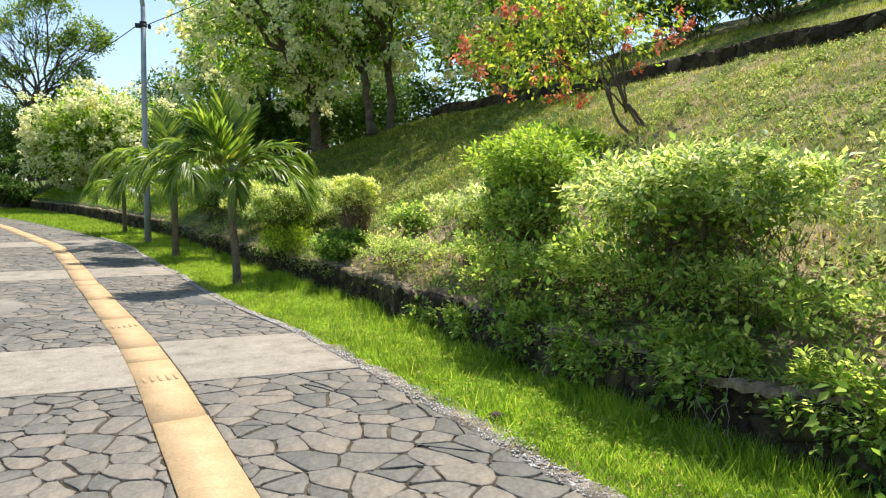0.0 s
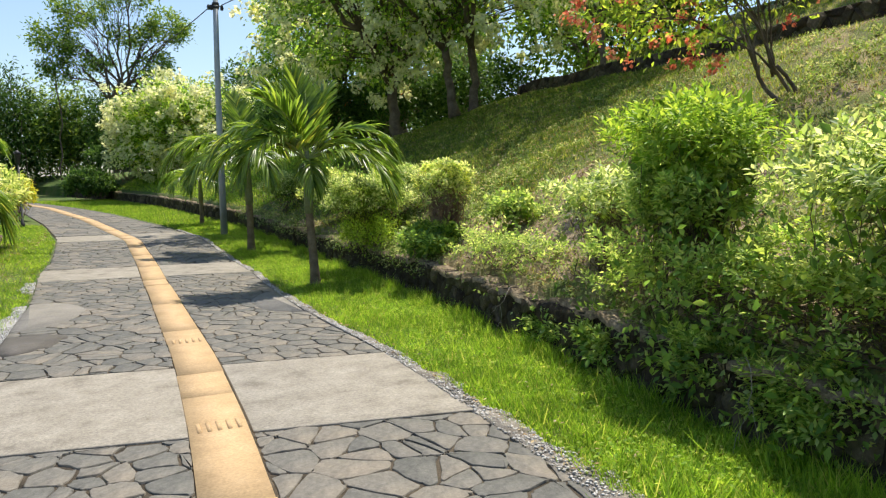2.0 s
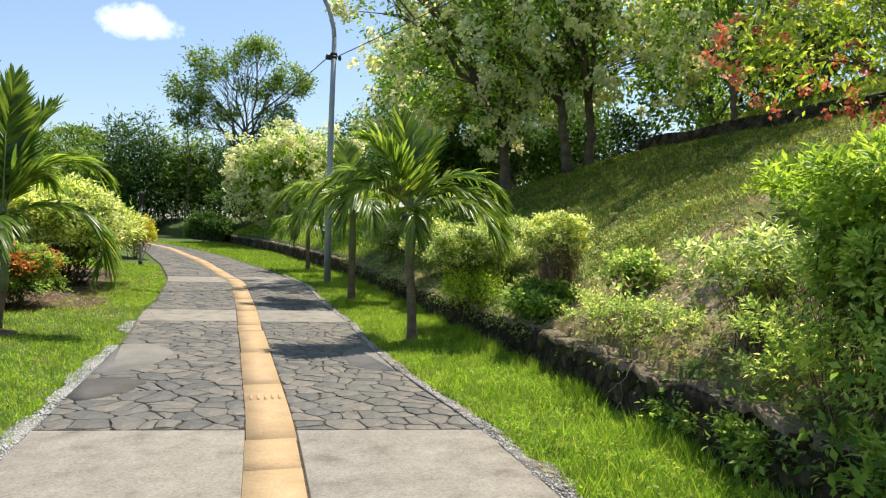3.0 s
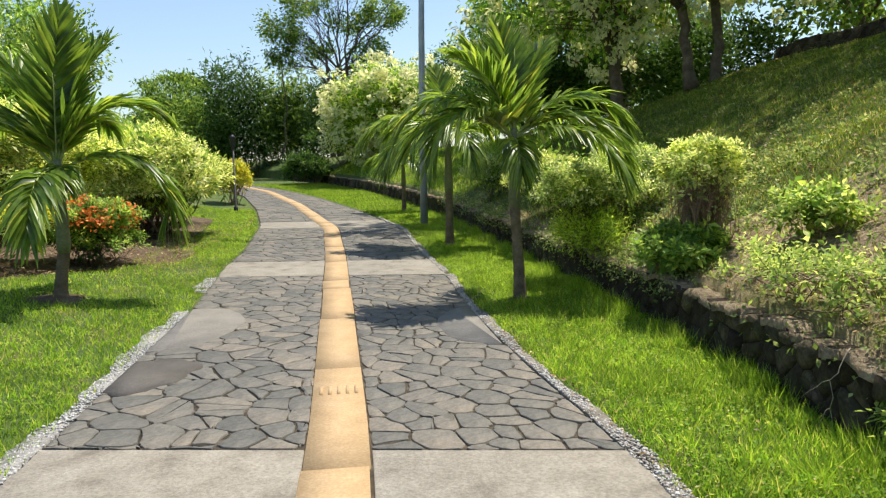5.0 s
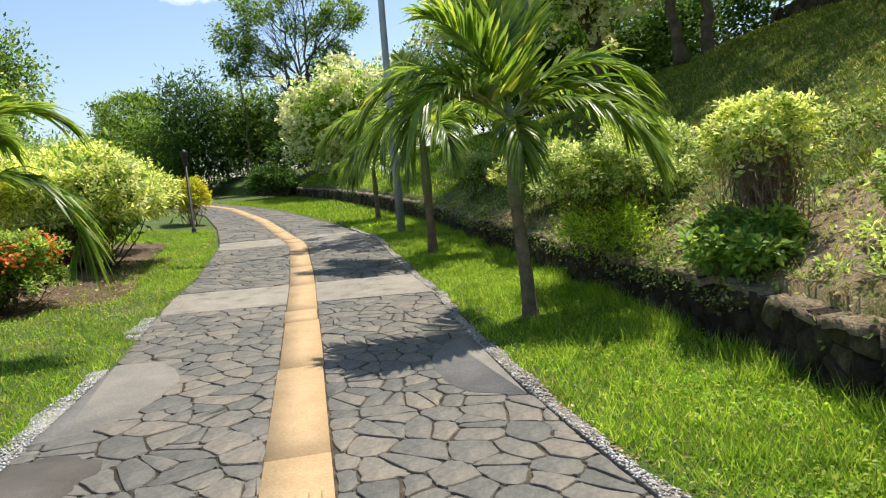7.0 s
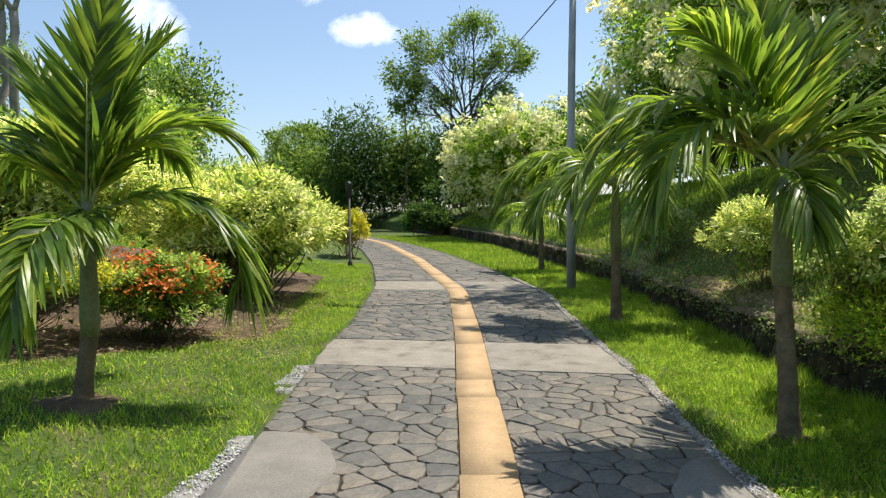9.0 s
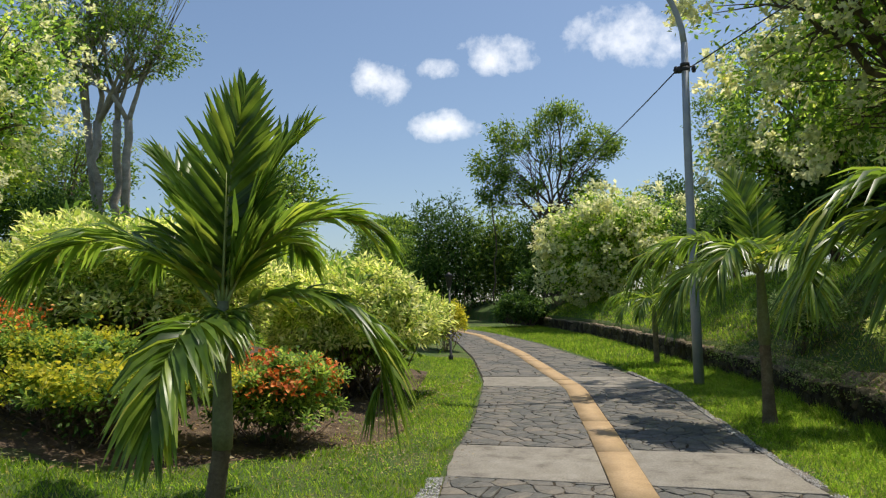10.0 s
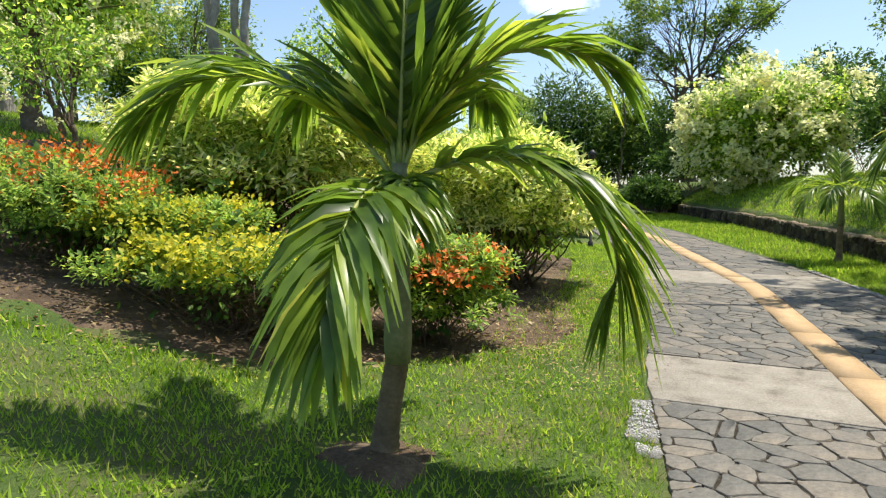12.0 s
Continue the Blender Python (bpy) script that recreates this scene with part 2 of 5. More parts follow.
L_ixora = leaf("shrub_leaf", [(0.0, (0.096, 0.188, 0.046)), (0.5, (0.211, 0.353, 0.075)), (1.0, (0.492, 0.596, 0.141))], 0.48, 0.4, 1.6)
L_yellow = leaf("golden_leaf", [(0.0, (0.230, 0.310, 0.034)), (0.4, (0.483, 0.494, 0.057)), (1.0, (0.759, 0.667, 0.092))], 0.45, 0.5, 1.4)
L_orange = leaf("orange_petal", [(0.0, (0.66, 0.11, 0.025)), (0.5, (0.82, 0.22, 0.05)), (1.0, (0.87, 0.38, 0.12))], 0.25, 0.6, 1.2)
L_red = leaf("coral_young_leaf", [(0.0, (0.50, 0.09, 0.08)), (0.5, (0.68, 0.22, 0.17)), (1.0, (0.74, 0.36, 0.26))], 0.35, 0.5, 1.3)
L_lime = leaf("lime_tree_leaf", [(0.0, (0.13, 0.23, 0.03)), (0.5, (0.31, 0.44, 0.055)), (1.0, (0.56, 0.60, 0.11))], 0.56, 0.5, 1.7)
L_tree = leaf("broad_tree_leaf", [(0.0, (0.074, 0.158, 0.034)), (0.5, (0.174, 0.299, 0.056)), (0.85, (0.345, 0.478, 0.095)), (1.0, (0.658, 0.718, 0.189))], 0.6, 0.5, 2.0)
L_fine = leaf("feathery_tree_leaf", [(0.0, (0.058, 0.124, 0.031)), (0.5, (0.143, 0.248, 0.052)), (1.0, (0.335, 0.435, 0.086))], 0.48, 0.5, 1.6)
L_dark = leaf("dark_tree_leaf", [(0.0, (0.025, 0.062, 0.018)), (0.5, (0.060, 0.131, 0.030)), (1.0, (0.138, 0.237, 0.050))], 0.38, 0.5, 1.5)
L_blossom = leaf("cream_blossom", [(0.0, (0.660, 0.700, 0.420)), (0.5, (0.800, 0.820, 0.580)), (1.0, (0.870, 0.870, 0.720))], 0.52, 0.7, 1.2, 0.2, 0.8)
L_palm = leaf("palm_leaflet", [(0.0, (0.072, 0.137, 0.025)), (0.5, (0.151, 0.247, 0.039)), (0.85, (0.264, 0.358, 0.057)), (1.0, (0.543, 0.520, 0.100))], 0.5, 0.35, 1.8, 0.45)


# ---- lie of the land ----
XL = ([-60, 5, 9, 10.3, 12, 13, 14.2, 15.5, 17, 19, 23.2, 27.7, 33.7, 40, 46, 60], [-0.38, -0.38, -0.35, -0.36, -0.375, -0.385, -0.4, -0.47, -0.57, -0.55, -0.74, -1.37, -2.53, -4.6, -7.5, -16])
XR = ([-60, 5, 8.5, 10, 12, 13.7, 16, 18, 22, 26.3, 32.3, 36.6, 40.5, 46, 60], [2.35, 2.42, 2.55, 2.57, 2.45, 2.43, 2.5, 2.42, 2.36, 1.64, 0.22, -1.13, -2.6, -5.4, -13.5])
XS = ([-60, 5, 6.3, 8.5, 10.2, 13.9, 16, 18, 22.4, 23, 29.3, 36.6, 46], [0.98, 0.98, 1.035, 1.135, 1.165, 1.105, 1.06, 1.03, 0.87, 0.75, -0.32, -1.98, -5.4])
XW = ([-60, 5, 7, 9, 11, 12.7, 16, 19.2, 24, 28.3, 34.9, 42.6, 60], [3.5, 3.5, 3.58, 3.72, 3.87, 3.98, 4.0, 3.95, 3.73, 3.2, 2.13, 0.0, -8])
CAP = ([-60, 20, 23.2, 25, 30, 36, 60], [3.5, 3.5, 2.9, 2.3, 2.0, 1.9, 1.9])


def smooth_curve(table):
    ys = np.arange(-60, 62, 0.25)
    v = np.interp(ys, *table)
    k = np.hanning(9)
    v[4:-4] = np.convolve(v, k / k.sum(), "valid")
    return lambda y: np.interp(y, ys, v)


x_left, x_right, x_strip, x_wall, hill_cap = (smooth_curve(t) for t in (XL, XR, XS, XW, CAP))


def grade(y):
    """The path's own height: level, then a gentle rise."""
    return 0.054 * np.log1p(np.exp(np.clip((np.minimum(y, 70) - 17) / 1.5, -30, 60)))


def land(x, y):
    """The height of the ground at x, y (arrays)."""
    x, y = np.asarray(x, float), np.asarray(y, float)
    base = grade(y)
    d = x_left(y) - 0.15 - x
    z = base + 0.10 * np.clip(d, 0, 3) + 0.22 * np.clip(d - 3, 0, 14) + 0.02 * np.clip(d - 17, 0, 60)
    u = x - x_wall(y) - 0.06
    up = base + 0.42 + 0.49 * np.clip(u, 0, 60)
    cap = hill_cap(y) + 0.42
    flat = cap + 0.28 * np.clip(u - 6.4, 0, 9) * np.clip((24 - y) / 4, 0, 1) + 0.03 * np.clip(u - 6.4, 0, 40)
    hill = -0.25 * np.log(np.exp(-np.minimum(up, 30) / 0.25) + np.exp(-np.minimum(flat, 30) / 0.25))
    t = np.clip(u / 0.1, 0, 1)
    z = np.where(u > 0, base * (1 - t) + hill * t, z)
    bump = 0.03 * np.sin(x * 1.7 + np.sin(y * 1.3)) * np.sin(y * 1.1 + 0.5 * x) + 0.015 * np.sin(x * 4.1 + y * 2.3)
    off = np.clip(np.maximum(d, u) / 1.0, 0, 1)
    on_path = (x > x_left(y) + 0.26) & (x < x_right(y) - 0.26)
    return z + bump * off - np.where(on_path, 0.03, 0)


# ---- mesh builders ----
def build(name, V, faces, mat, parent=None, label="", smooth=False):
    """One mesh object from an array of points and arrays of faces (each of one width)."""
    me = bpy.data.meshes.new(name)
    faces = [np.asarray(f, np.int64) for f in (faces if isinstance(faces, list) else [faces]) if len(f)]
    V = np.asarray(V, float)
    me.vertices.add(len(V))
    me.vertices.foreach_set("co", V.ravel())
    loops = np.concatenate([f.ravel() for f in faces])
    totals = np.concatenate([np.full(len(f), f.shape[1]) for f in faces])
    me.loops.add(len(loops))
    me.loops.foreach_set("vertex_index", loops)
    me.polygons.add(len(totals))
    me.polygons.foreach_set("loop_start", np.concatenate([[0], np.cumsum(totals)[:-1]]))
    me.polygons.foreach_set("loop_total", totals)
    if smooth:
        me.polygons.foreach_set("use_smooth", np.ones(len(totals), bool))
    me.update(calc_edges=True)
    me.materials.append(mat)
    ob = new(name, me)
    if parent is not None:
        ob.parent = parent
    return tagged(ob, label)


def thing(name, label, category, loc, group="", kind="", turn=0.0):
    ob = new(name)
    ob.empty_display_size = 0.2
    ob.matrix_basis = pose(*[float(c) for c in loc], 0, 0, turn)
    return tagged(ob, label, category, group, kind)


def join(pieces):
    """Joins (points, list of face arrays) into one such pair."""
    Vs, Fs, k = [], [], 0
    for V, F in pieces:
        Vs.append(V)
        Fs += [np.asarray(f) + k for f in (F if isinstance(F, list) else [F]) if len(f)]
        k += len(V)
    widths = sorted({f.shape[1] for f in Fs})
    return np.concatenate(Vs), [np.concatenate([f for f in Fs if f.shape[1] == w]) for w in widths]


def tube(points, radii, n=7, cap=True):
    """A round, tapered limb along points."""
    P, R = np.asarray(points, float), np.asarray(radii, float)
    T = np.gradient(P, axis=0)
    T /= np.linalg.norm(T, axis=1)[:, None] + 1e-9
    ref = np.where(np.abs(T[:, 2:3]) > 0.9, np.array([[1.0, 0, 0]]), np.array([[0, 0, 1.0]]))
    if np.abs(T[:, 2]).max() > 0.9 and np.abs(T[:, 2]).min() <= 0.9:
        ref = np.repeat(np.array([[0.83, 0.55, 0.07]]), len(P), 0)
    A = np.cross(T, ref)
    A /= np.linalg.norm(A, axis=1)[:, None] + 1e-9
    B = np.cross(T, A)
    a = np.linspace(0, 2 * math.pi, n, endpoint=False)
    V = P[:, None] + R[:, None, None] * (np.cos(a)[None, :, None] * A[:, None] + np.sin(a)[None, :, None] * B[:, None])
    i, j = np.meshgrid(np.arange(len(P) - 1), np.arange(n), indexing="ij")
    q = np.stack([i * n + j, i * n + (j + 1) % n, (i + 1) * n + (j + 1) % n, (i + 1) * n + j], -1).reshape(-1, 4)
    V = V.reshape(-1, 3)
    if not cap:
        return V, [q]
    return V, [q, (np.arange(n) + (len(P) - 1) * n)[None], np.arange(n)[::-1][None]]


def curve_to(a, b, sag, n=6, rng=None, wob=0.0):
    """Points on a bent line from a to b."""
    a, b = np.asarray(a, float), np.asarray(b, float)
    t = np.linspace(0, 1, n)[:, None]
    P = a * (1 - t) + b * t + np.asarray(sag, float) * (4 * t * (1 - t))
    if rng is not None and wob:
        P[1:-1] += rng.normal(0, wob, (n - 2, 3))
    return P


def unit(v):
    return v / (np.linalg.norm(v, axis=-1, keepdims=True) + 1e-9)


def leaves(P, D, N, L, W, fold=0.12, droop=0.1):
    """Folded leaves: at P, pointing along D, facing N, of length L and width W."""
    D = unit(D)
    S = unit(np.cross(D, N))
    N = np.cross(S, D)
    L, W = np.broadcast_to(L, len(P))[:, None], np.broadcast_to(W, len(P))[:, None]
    mid = P + D * L * 0.45
    V = np.stack([P, mid + S * W / 2 + N * W * fold, P + D * L - N * L * droop, mid - S * W / 2 + N * W * fold], 1).reshape(-1, 3)
    k = np.arange(len(P))[:, None] * 4
    return V, [np.concatenate([k + [0, 1, 2], k + [0, 2, 3]])]


def clumps(rng, C, n, spread, L, W, out=None, up=0.5, mess=0.7):
    """Leaves gathered round the points C, n to each; out: the way in which each clump faces."""
    idx = np.repeat(np.arange(len(C)), n)
    off = rng.normal(0, 1, (len(idx), 3))
    spread = np.broadcast_to(np.asarray(spread, float), (3,))
    P = C[idx] + off * spread
    face = unit(out)[idx] if out is not None else unit(off)
    D = unit(face * 0.8 + rng.normal(0, mess, (len(idx), 3)))
    N = unit(np.array([0, 0, up]) + face * 0.5 + rng.normal(0, 0.5, (len(idx), 3)))
    s = rng.uniform(0.65, 1.25, len(idx))
    return leaves(P, D, N, L * s, W * s)


def sprigs(rng, C, out, n, reach, L, W):
    """Shoots at the points C: each a short rising twig with its leaves set round it and spread towards the light."""
    m = len(C)
    axis = unit(out * 0.75 + np.array([0, 0, 0.65]) + rng.normal(0, 0.3, (m, 3)))
    side = unit(np.cross(axis, rng.normal(0, 1, (m, 3))))
    other = np.cross(axis, side)
    idx = np.repeat(np.arange(m), n)
    step = np.tile(np.arange(n), m)
    turn = step * 2.4 + rng.normal(0, 0.3, len(idx)) + np.repeat(rng.uniform(0, 6.28, m), n)
    up = (step + 0.5) / n
    size = np.repeat(rng.uniform(0.7, 1.3, m), n)
    ring = np.cos(turn)[:, None] * side[idx] + np.sin(turn)[:, None] * other[idx]
    P = C[idx] + axis[idx] * (reach * size * (up * 1.6 - 0.9))[:, None] + ring * (reach * 0.32 * size)[:, None]
    D = unit(ring * (1.15 - 0.6 * up)[:, None] + axis[idx] * (0.25 + 0.6 * up)[:, None] + rng.normal(0, 0.22, P.shape))
    N = unit(axis[idx] + np.array([0, 0, 0.7]) + rng.normal(0, 0.2, P.shape))
    s = size * rng.uniform(0.75, 1.15, len(idx))
    return leaves(P, D, N, L * s, W * s, 0.14, 0.16)


def strip_mesh(ys, xa, xb, z, thick):
    """A slab along y between xa(y) and xb(y), its top at z(y) and of that thickness."""
    n = len(ys)
    top = np.stack([np.stack([xa, ys, z], 1), np.stack([xb, ys, z], 1)], 1).reshape(-1, 3)
    V = np.concatenate([top, top - [0, 0, thick]])
    i = np.arange(n - 1) * 2
    m = 2 * n
    q = np.concatenate([
        np.stack([i, i + 1, i + 3, i + 2], 1),
        np.stack([i + m, i, i + 2, i + 2 + m], 1),
        np.stack([i + 1, i + 1 + m, i + 3 + m, i + 3], 1),
        np.array([[0, m, m + 1, 1], [2 * n - 2, 2 * n - 1, m + 2 * n - 1, m + 2 * n - 2]])])
    return V, [q]


# ---- ground ----
def make_ground():
    ys = np.concatenate([np.linspace(-400, -20, 16), np.arange(-16, 0, 2.0), np.arange(0, 34, 0.3), np.arange(34, 70, 1.5), np.linspace(74, 900, 24)])
    us = np.concatenate([np.linspace(-700, -40, 16), np.arange(-34, -12, 1.5), np.arange(-12, -0.1, 0.22), [-0.02, 0.05, 0.11, 0.16, 0.3], np.arange(0.5, 11, 0.3), np.arange(11, 34, 2.0), np.linspace(40, 700, 16)])
    U, Y = np.meshgrid(us, ys)
    X = U + x_wall(Y)
    V = np.stack([X, Y, land(X, Y)], -1).reshape(-1, 3)
    n, m = U.shape
    i, j = np.meshgrid(np.arange(n - 1), np.arange(m - 1), indexing="ij")
    q = np.stack([i * m + j, i * m + j + 1, (i + 1) * m + j + 1, (i + 1) * m + j], -1).reshape(-1, 4)
    ob = build("ground", V, q, M_ground, smooth=True)
    # dry, thin turf on the near bank; greener turf elsewhere
    ob.data.materials.append(M_bank)
    C = V[q].mean(1)
    dry = (C[:, 0] > x_wall(C[:, 1]) + 0.2) & (C[:, 1] < 11 + 0.6 * (C[:, 0] - 5) + 1.2 * np.sin(C[:, 0] * 2.1)) & (C[:, 1] > -20)
    dry |= (np.abs(C[:, 0] - x_wall(C[:, 1]) - 0.15) < 0.16) & (C[:, 1] > -8) & (C[:, 1] < 24)
    ob.data.polygons.foreach_set("material_index", dry.astype(np.int32))
    tagged(ob, "grassy garden ground rising into banks beside the path", "ground", kind="structure")


make_ground()


# ---- paved path ----
BANDS = [(8.45, 10.1), (16.2, 17.62), (22.5, 23.9)]
STRIP_W = 0.318
SKEW = -0.19        # the bands cross the path a little aslant


def make_path_bed():
    ys = np.arange(-8, 48, 0.5)
    V, F = strip_mesh(ys, x_left(ys) + 0.02, x_right(ys) - 0.02, grade(ys) + 0.011, 0.09)
    tagged(build("path_bed", V, F, M_mortar), "dark mortar bed under the stone path", "path", kind="structure")


make_path_bed()


def make_band(y0, y1, side):
    ys = np.linspace(y0, y1, 8)
    wob = 0.012 * np.sin(ys * 9)
    if side < 0:
        a, b = x_left(ys) + wob, x_strip(ys) - STRIP_W / 2 - 0.008
    else:
        a, b = x_strip(ys) + STRIP_W / 2 + 0.008, x_right(ys) + wob
    V, F = strip_mesh(ys, a, b, grade(ys) + 0.024, 0.05)
    V[:, 1] += SKEW * (V[:, 0] - x_strip(V[:, 1]))
    ob = build("concrete_band", V, F, M_concrete)
    tagged(ob, "pale smooth concrete band across the stone path", "path", "concrete bands", "structure")
    mod = ob.modifiers.new("edge", "BEVEL")
    mod.width, mod.segments = 0.008, 2


for y0, y1 in BANDS:
    make_band(y0, y1, -1)
    make_band(y0, y1, 1)


def ellipse_patch(name, label, mat, cx, cy, rx, ry, x0, x1, lift, rough=1.0):
    """A cast patch of rounded outline, cut off at x0 and x1."""
    a = np.linspace(0, 2 * math.pi, 48, endpoint=False)
    r = 1 + rough * (0.03 * np.sin(3 * a + cx) + 0.02 * np.sin(7 * a + cy) + 0.012 * np.sin(15 * a + 2 * cx))
    X, Y = np.clip(cx + rx * r * np.cos(a), x0, x1), cy + ry * r * np.sin(a)
    top = np.stack([X, Y, grade(Y) + lift], 1)
    V = np.concatenate([top, top - [0, 0, 0.05]])
    i = np.arange(48)
    ob = build(name, V, [i[None], np.stack([i + 48, (i + 1) % 48 + 48, (i + 1) % 48, i], 1)], mat)
    return tagged(ob, label, "path", kind="structure")


PATCHES = [(-0.38, 13.35, 0.62, 0.9, -0.37, 0.4), (2.5, 12.85, 0.5, 0.8, 1.6, 2.42)]
for p in PATCHES:
    ellipse_patch("concrete_patch", "grey half-round concrete patch let into the stone paving", M_patch, *p, 0.027)
ellipse_patch("damp_patch", "dark brown worn patch in the stone paving", M_dark_patch, -0.25, 11.75, 0.4, 0.42, -0.36, 0.3, 0.0285, 3.0)


def in_patch(x, y):
    return any(((x - cx) / rx) ** 2 + ((y - cy) / ry) ** 2 < 0.8 for cx, cy, rx, ry, _, _ in PATCHES)


def cut(poly, nx, ny, c):
    """The part of a polygon where nx*x + ny*y <= c."""
    out = []
    for (ax, ay), (bx, by) in zip(poly, poly[1:] + poly[:1]):
        da, db = nx * ax + ny * ay - c, nx * bx + ny * by - c
        if da <= 0:
            out.append((ax, ay))
        if (da < 0 < db) or (db < 0 < da):
            t = da / (da - db)
            out.append((ax + t * (bx - ax), ay + t * (by - ay)))
    return out


def cells(rng, w, h, size, jitter=0.42, stretch=1.0):
    """Irregular cells that fill a w by h rectangle, as polygons."""
    nx, ny = max(1, round(w / (size * stretch))), max(1, round(h / size))
    gx, gy = np.meshgrid(np.arange(-2, nx + 2), np.arange(-2, ny + 2))
    P = np.stack([(gx + 0.5 + 0.5 * (gy % 2)) * w / nx, (gy + 0.5) * h / ny], -1).reshape(-1, 2)
    P = P + rng.uniform(-jitter, jitter, P.shape) * [w / nx, h / ny]
    out = []
    for k, (px, py) in enumerate(P):
        if not (-size < px < w + size and -size < py < h + size):
            continue
        near = np.argsort(((P - [px, py]) ** 2).sum(1))[1:16]
        poly = [(0.0, 0.0), (w, 0.0), (w, h), (0.0, h)]
        for qx, qy in P[near]:
            dx, dy = qx - px, qy - py
            poly = cut(poly, dx, dy, (dx * (px + qx) + dy * (py + qy)) / 2)
            if len(poly) < 3:
                break
        if len(poly) >= 3:
            out.append(np.array(poly))
    return out


def shrink(poly, gap):
    """Draws a polygon in by gap and rounds its corners; None if nothing is left."""
    c = poly.mean(0)
    pts = [tuple(p) for p in poly]
    res = pts
    for (ax, ay), (bx, by) in zip(pts, pts[1:] + pts[:1]):
        ex, ey = bx - ax, by - ay
        ln = math.hypot(ex, ey)
        if ln < 1e-6:
            continue
        nx, ny = ey / ln, -ex / ln
        if nx * (c[0] - ax) + ny * (c[1] - ay) > 0:
            nx, ny = -nx, -ny
        res = cut(res, nx, ny, nx * ax + ny * ay - gap)
        if len(res) < 3:
            return None
    P = np.array(res)
    Q = np.roll(P, -1, 0)
    P = np.stack([P * 0.88 + Q * 0.12, P * 0.12 + Q * 0.88], 1).reshape(-1, 2)
    x, y = P[:, 0], P[:, 1]
    area = 0.5 * abs(np.dot(x, np.roll(y, -1)) - np.dot(y, np.roll(x, -1)))
    return P if area > 0.0025 else None


def slab_piece(P3, rise, bevel):
    """A stone from its outline (points on its bed): a low block with worn upper edges."""
    n = len(P3)
    c = P3.mean(0)
    up = np.array([0, 0, 1.0])
    mid = P3 + up * (rise - bevel * 0.6)
    top = c + (P3 - c) * (1 - bevel * 1.6 / (np.linalg.norm(P3 - c, axis=1)[:, None] + 0.01)) + up * rise
    V = np.concatenate([P3, mid, top])
    i = np.arange(n)
    j = (i + 1) % n
    return V, [np.stack([i, j, j + n, i + n], 1), np.stack([i + n, j + n, j + 2 * n, i + 2 * n], 1), (i + 2 * n)[None]]


def stones_between(rng, y0, y1, side, size):
    """Stones (points, faces) that pave one side of the strip from y0 to y1."""
    out = []
    w = 1.42
    for poly in cells(rng, w, y1 - y0, size, 0.78, 1.12):
        P = shrink(poly, rng.uniform(0.001, 0.01))
        if P is None:
            continue
        M = (P + np.roll(P, -1, 0)) / 2
        mid = P.mean(0)
        P = mid + (P - mid) * rng.uniform(0.945, 0.998, (len(P), 1))
        P = np.stack([P, M + rng.normal(0, 0.008, M.shape)], 1).reshape(-1, 2)
        y = y0 + P[:, 1]
        f = np.clip(P[:, 0] / w, 0, 1)
        if side < 0:
            a, b = x_left(y), x_strip(y) - STRIP_W / 2 - 0.004
        else:
            a, b = x_strip(y) + STRIP_W / 2 + 0.004, x_right(y)
        x = a + f * (b - a)
        y = y + SKEW * (x - x_strip(y))
        if in_patch(x.mean(), y.mean()):
            continue
        tilt = rng.normal(0, 0.005, 2)
        P3 = np.stack([x, y, grade(y) - 0.01], 1)
        V, F = slab_piece(P3, rng.uniform(0.029, 0.034), 0.0028)
        V[len(P):, 2] += (V[len(P):, 0] - x.mean()) * tilt[0] + (V[len(P):, 1] - y.mean()) * tilt[1]
        out.append((V, F))
    return out


def make_stone_paving():
    rng = np.random.default_rng(5)
    spans = [(3.6, 8.43, True), (10.12, 16.18, True), (17.64, 22.48, True), (-6.0, 3.58, False), (23.92, 44.0, False)]
    for y0, y1, single in spans:
        top = new("stone_paving")
        tagged(top, "irregular grey flagstones laid as crazy paving", "path", "stone paving", "structure")
        rest = []
        for side in (-1, 1):
            pieces = stones_between(rng, y0, y1, side, 0.205 if single else 0.34)
            for V, F in pieces:
                if single:
                    c = V.mean(0)
                    build("stone", V - c, F, M_stone, top).location = c
                else:
                    rest.append((V, F))
        if rest:
            V, F = [], []
            k = 0
            for a, b in rest:
                V.append(a)
                for f in b:
                    F += [tuple(r + k) for r in f]
                k += len(a)
            me = bpy.data.meshes.new("stones")
            me.from_pydata(np.concatenate(V).tolist(), [], [tuple(int(q) for q in f) for f in F])
            me.materials.append(M_stone_far)
            ob = new("stones", me)
            ob.parent = top
            tagged(ob, kind="stuff")


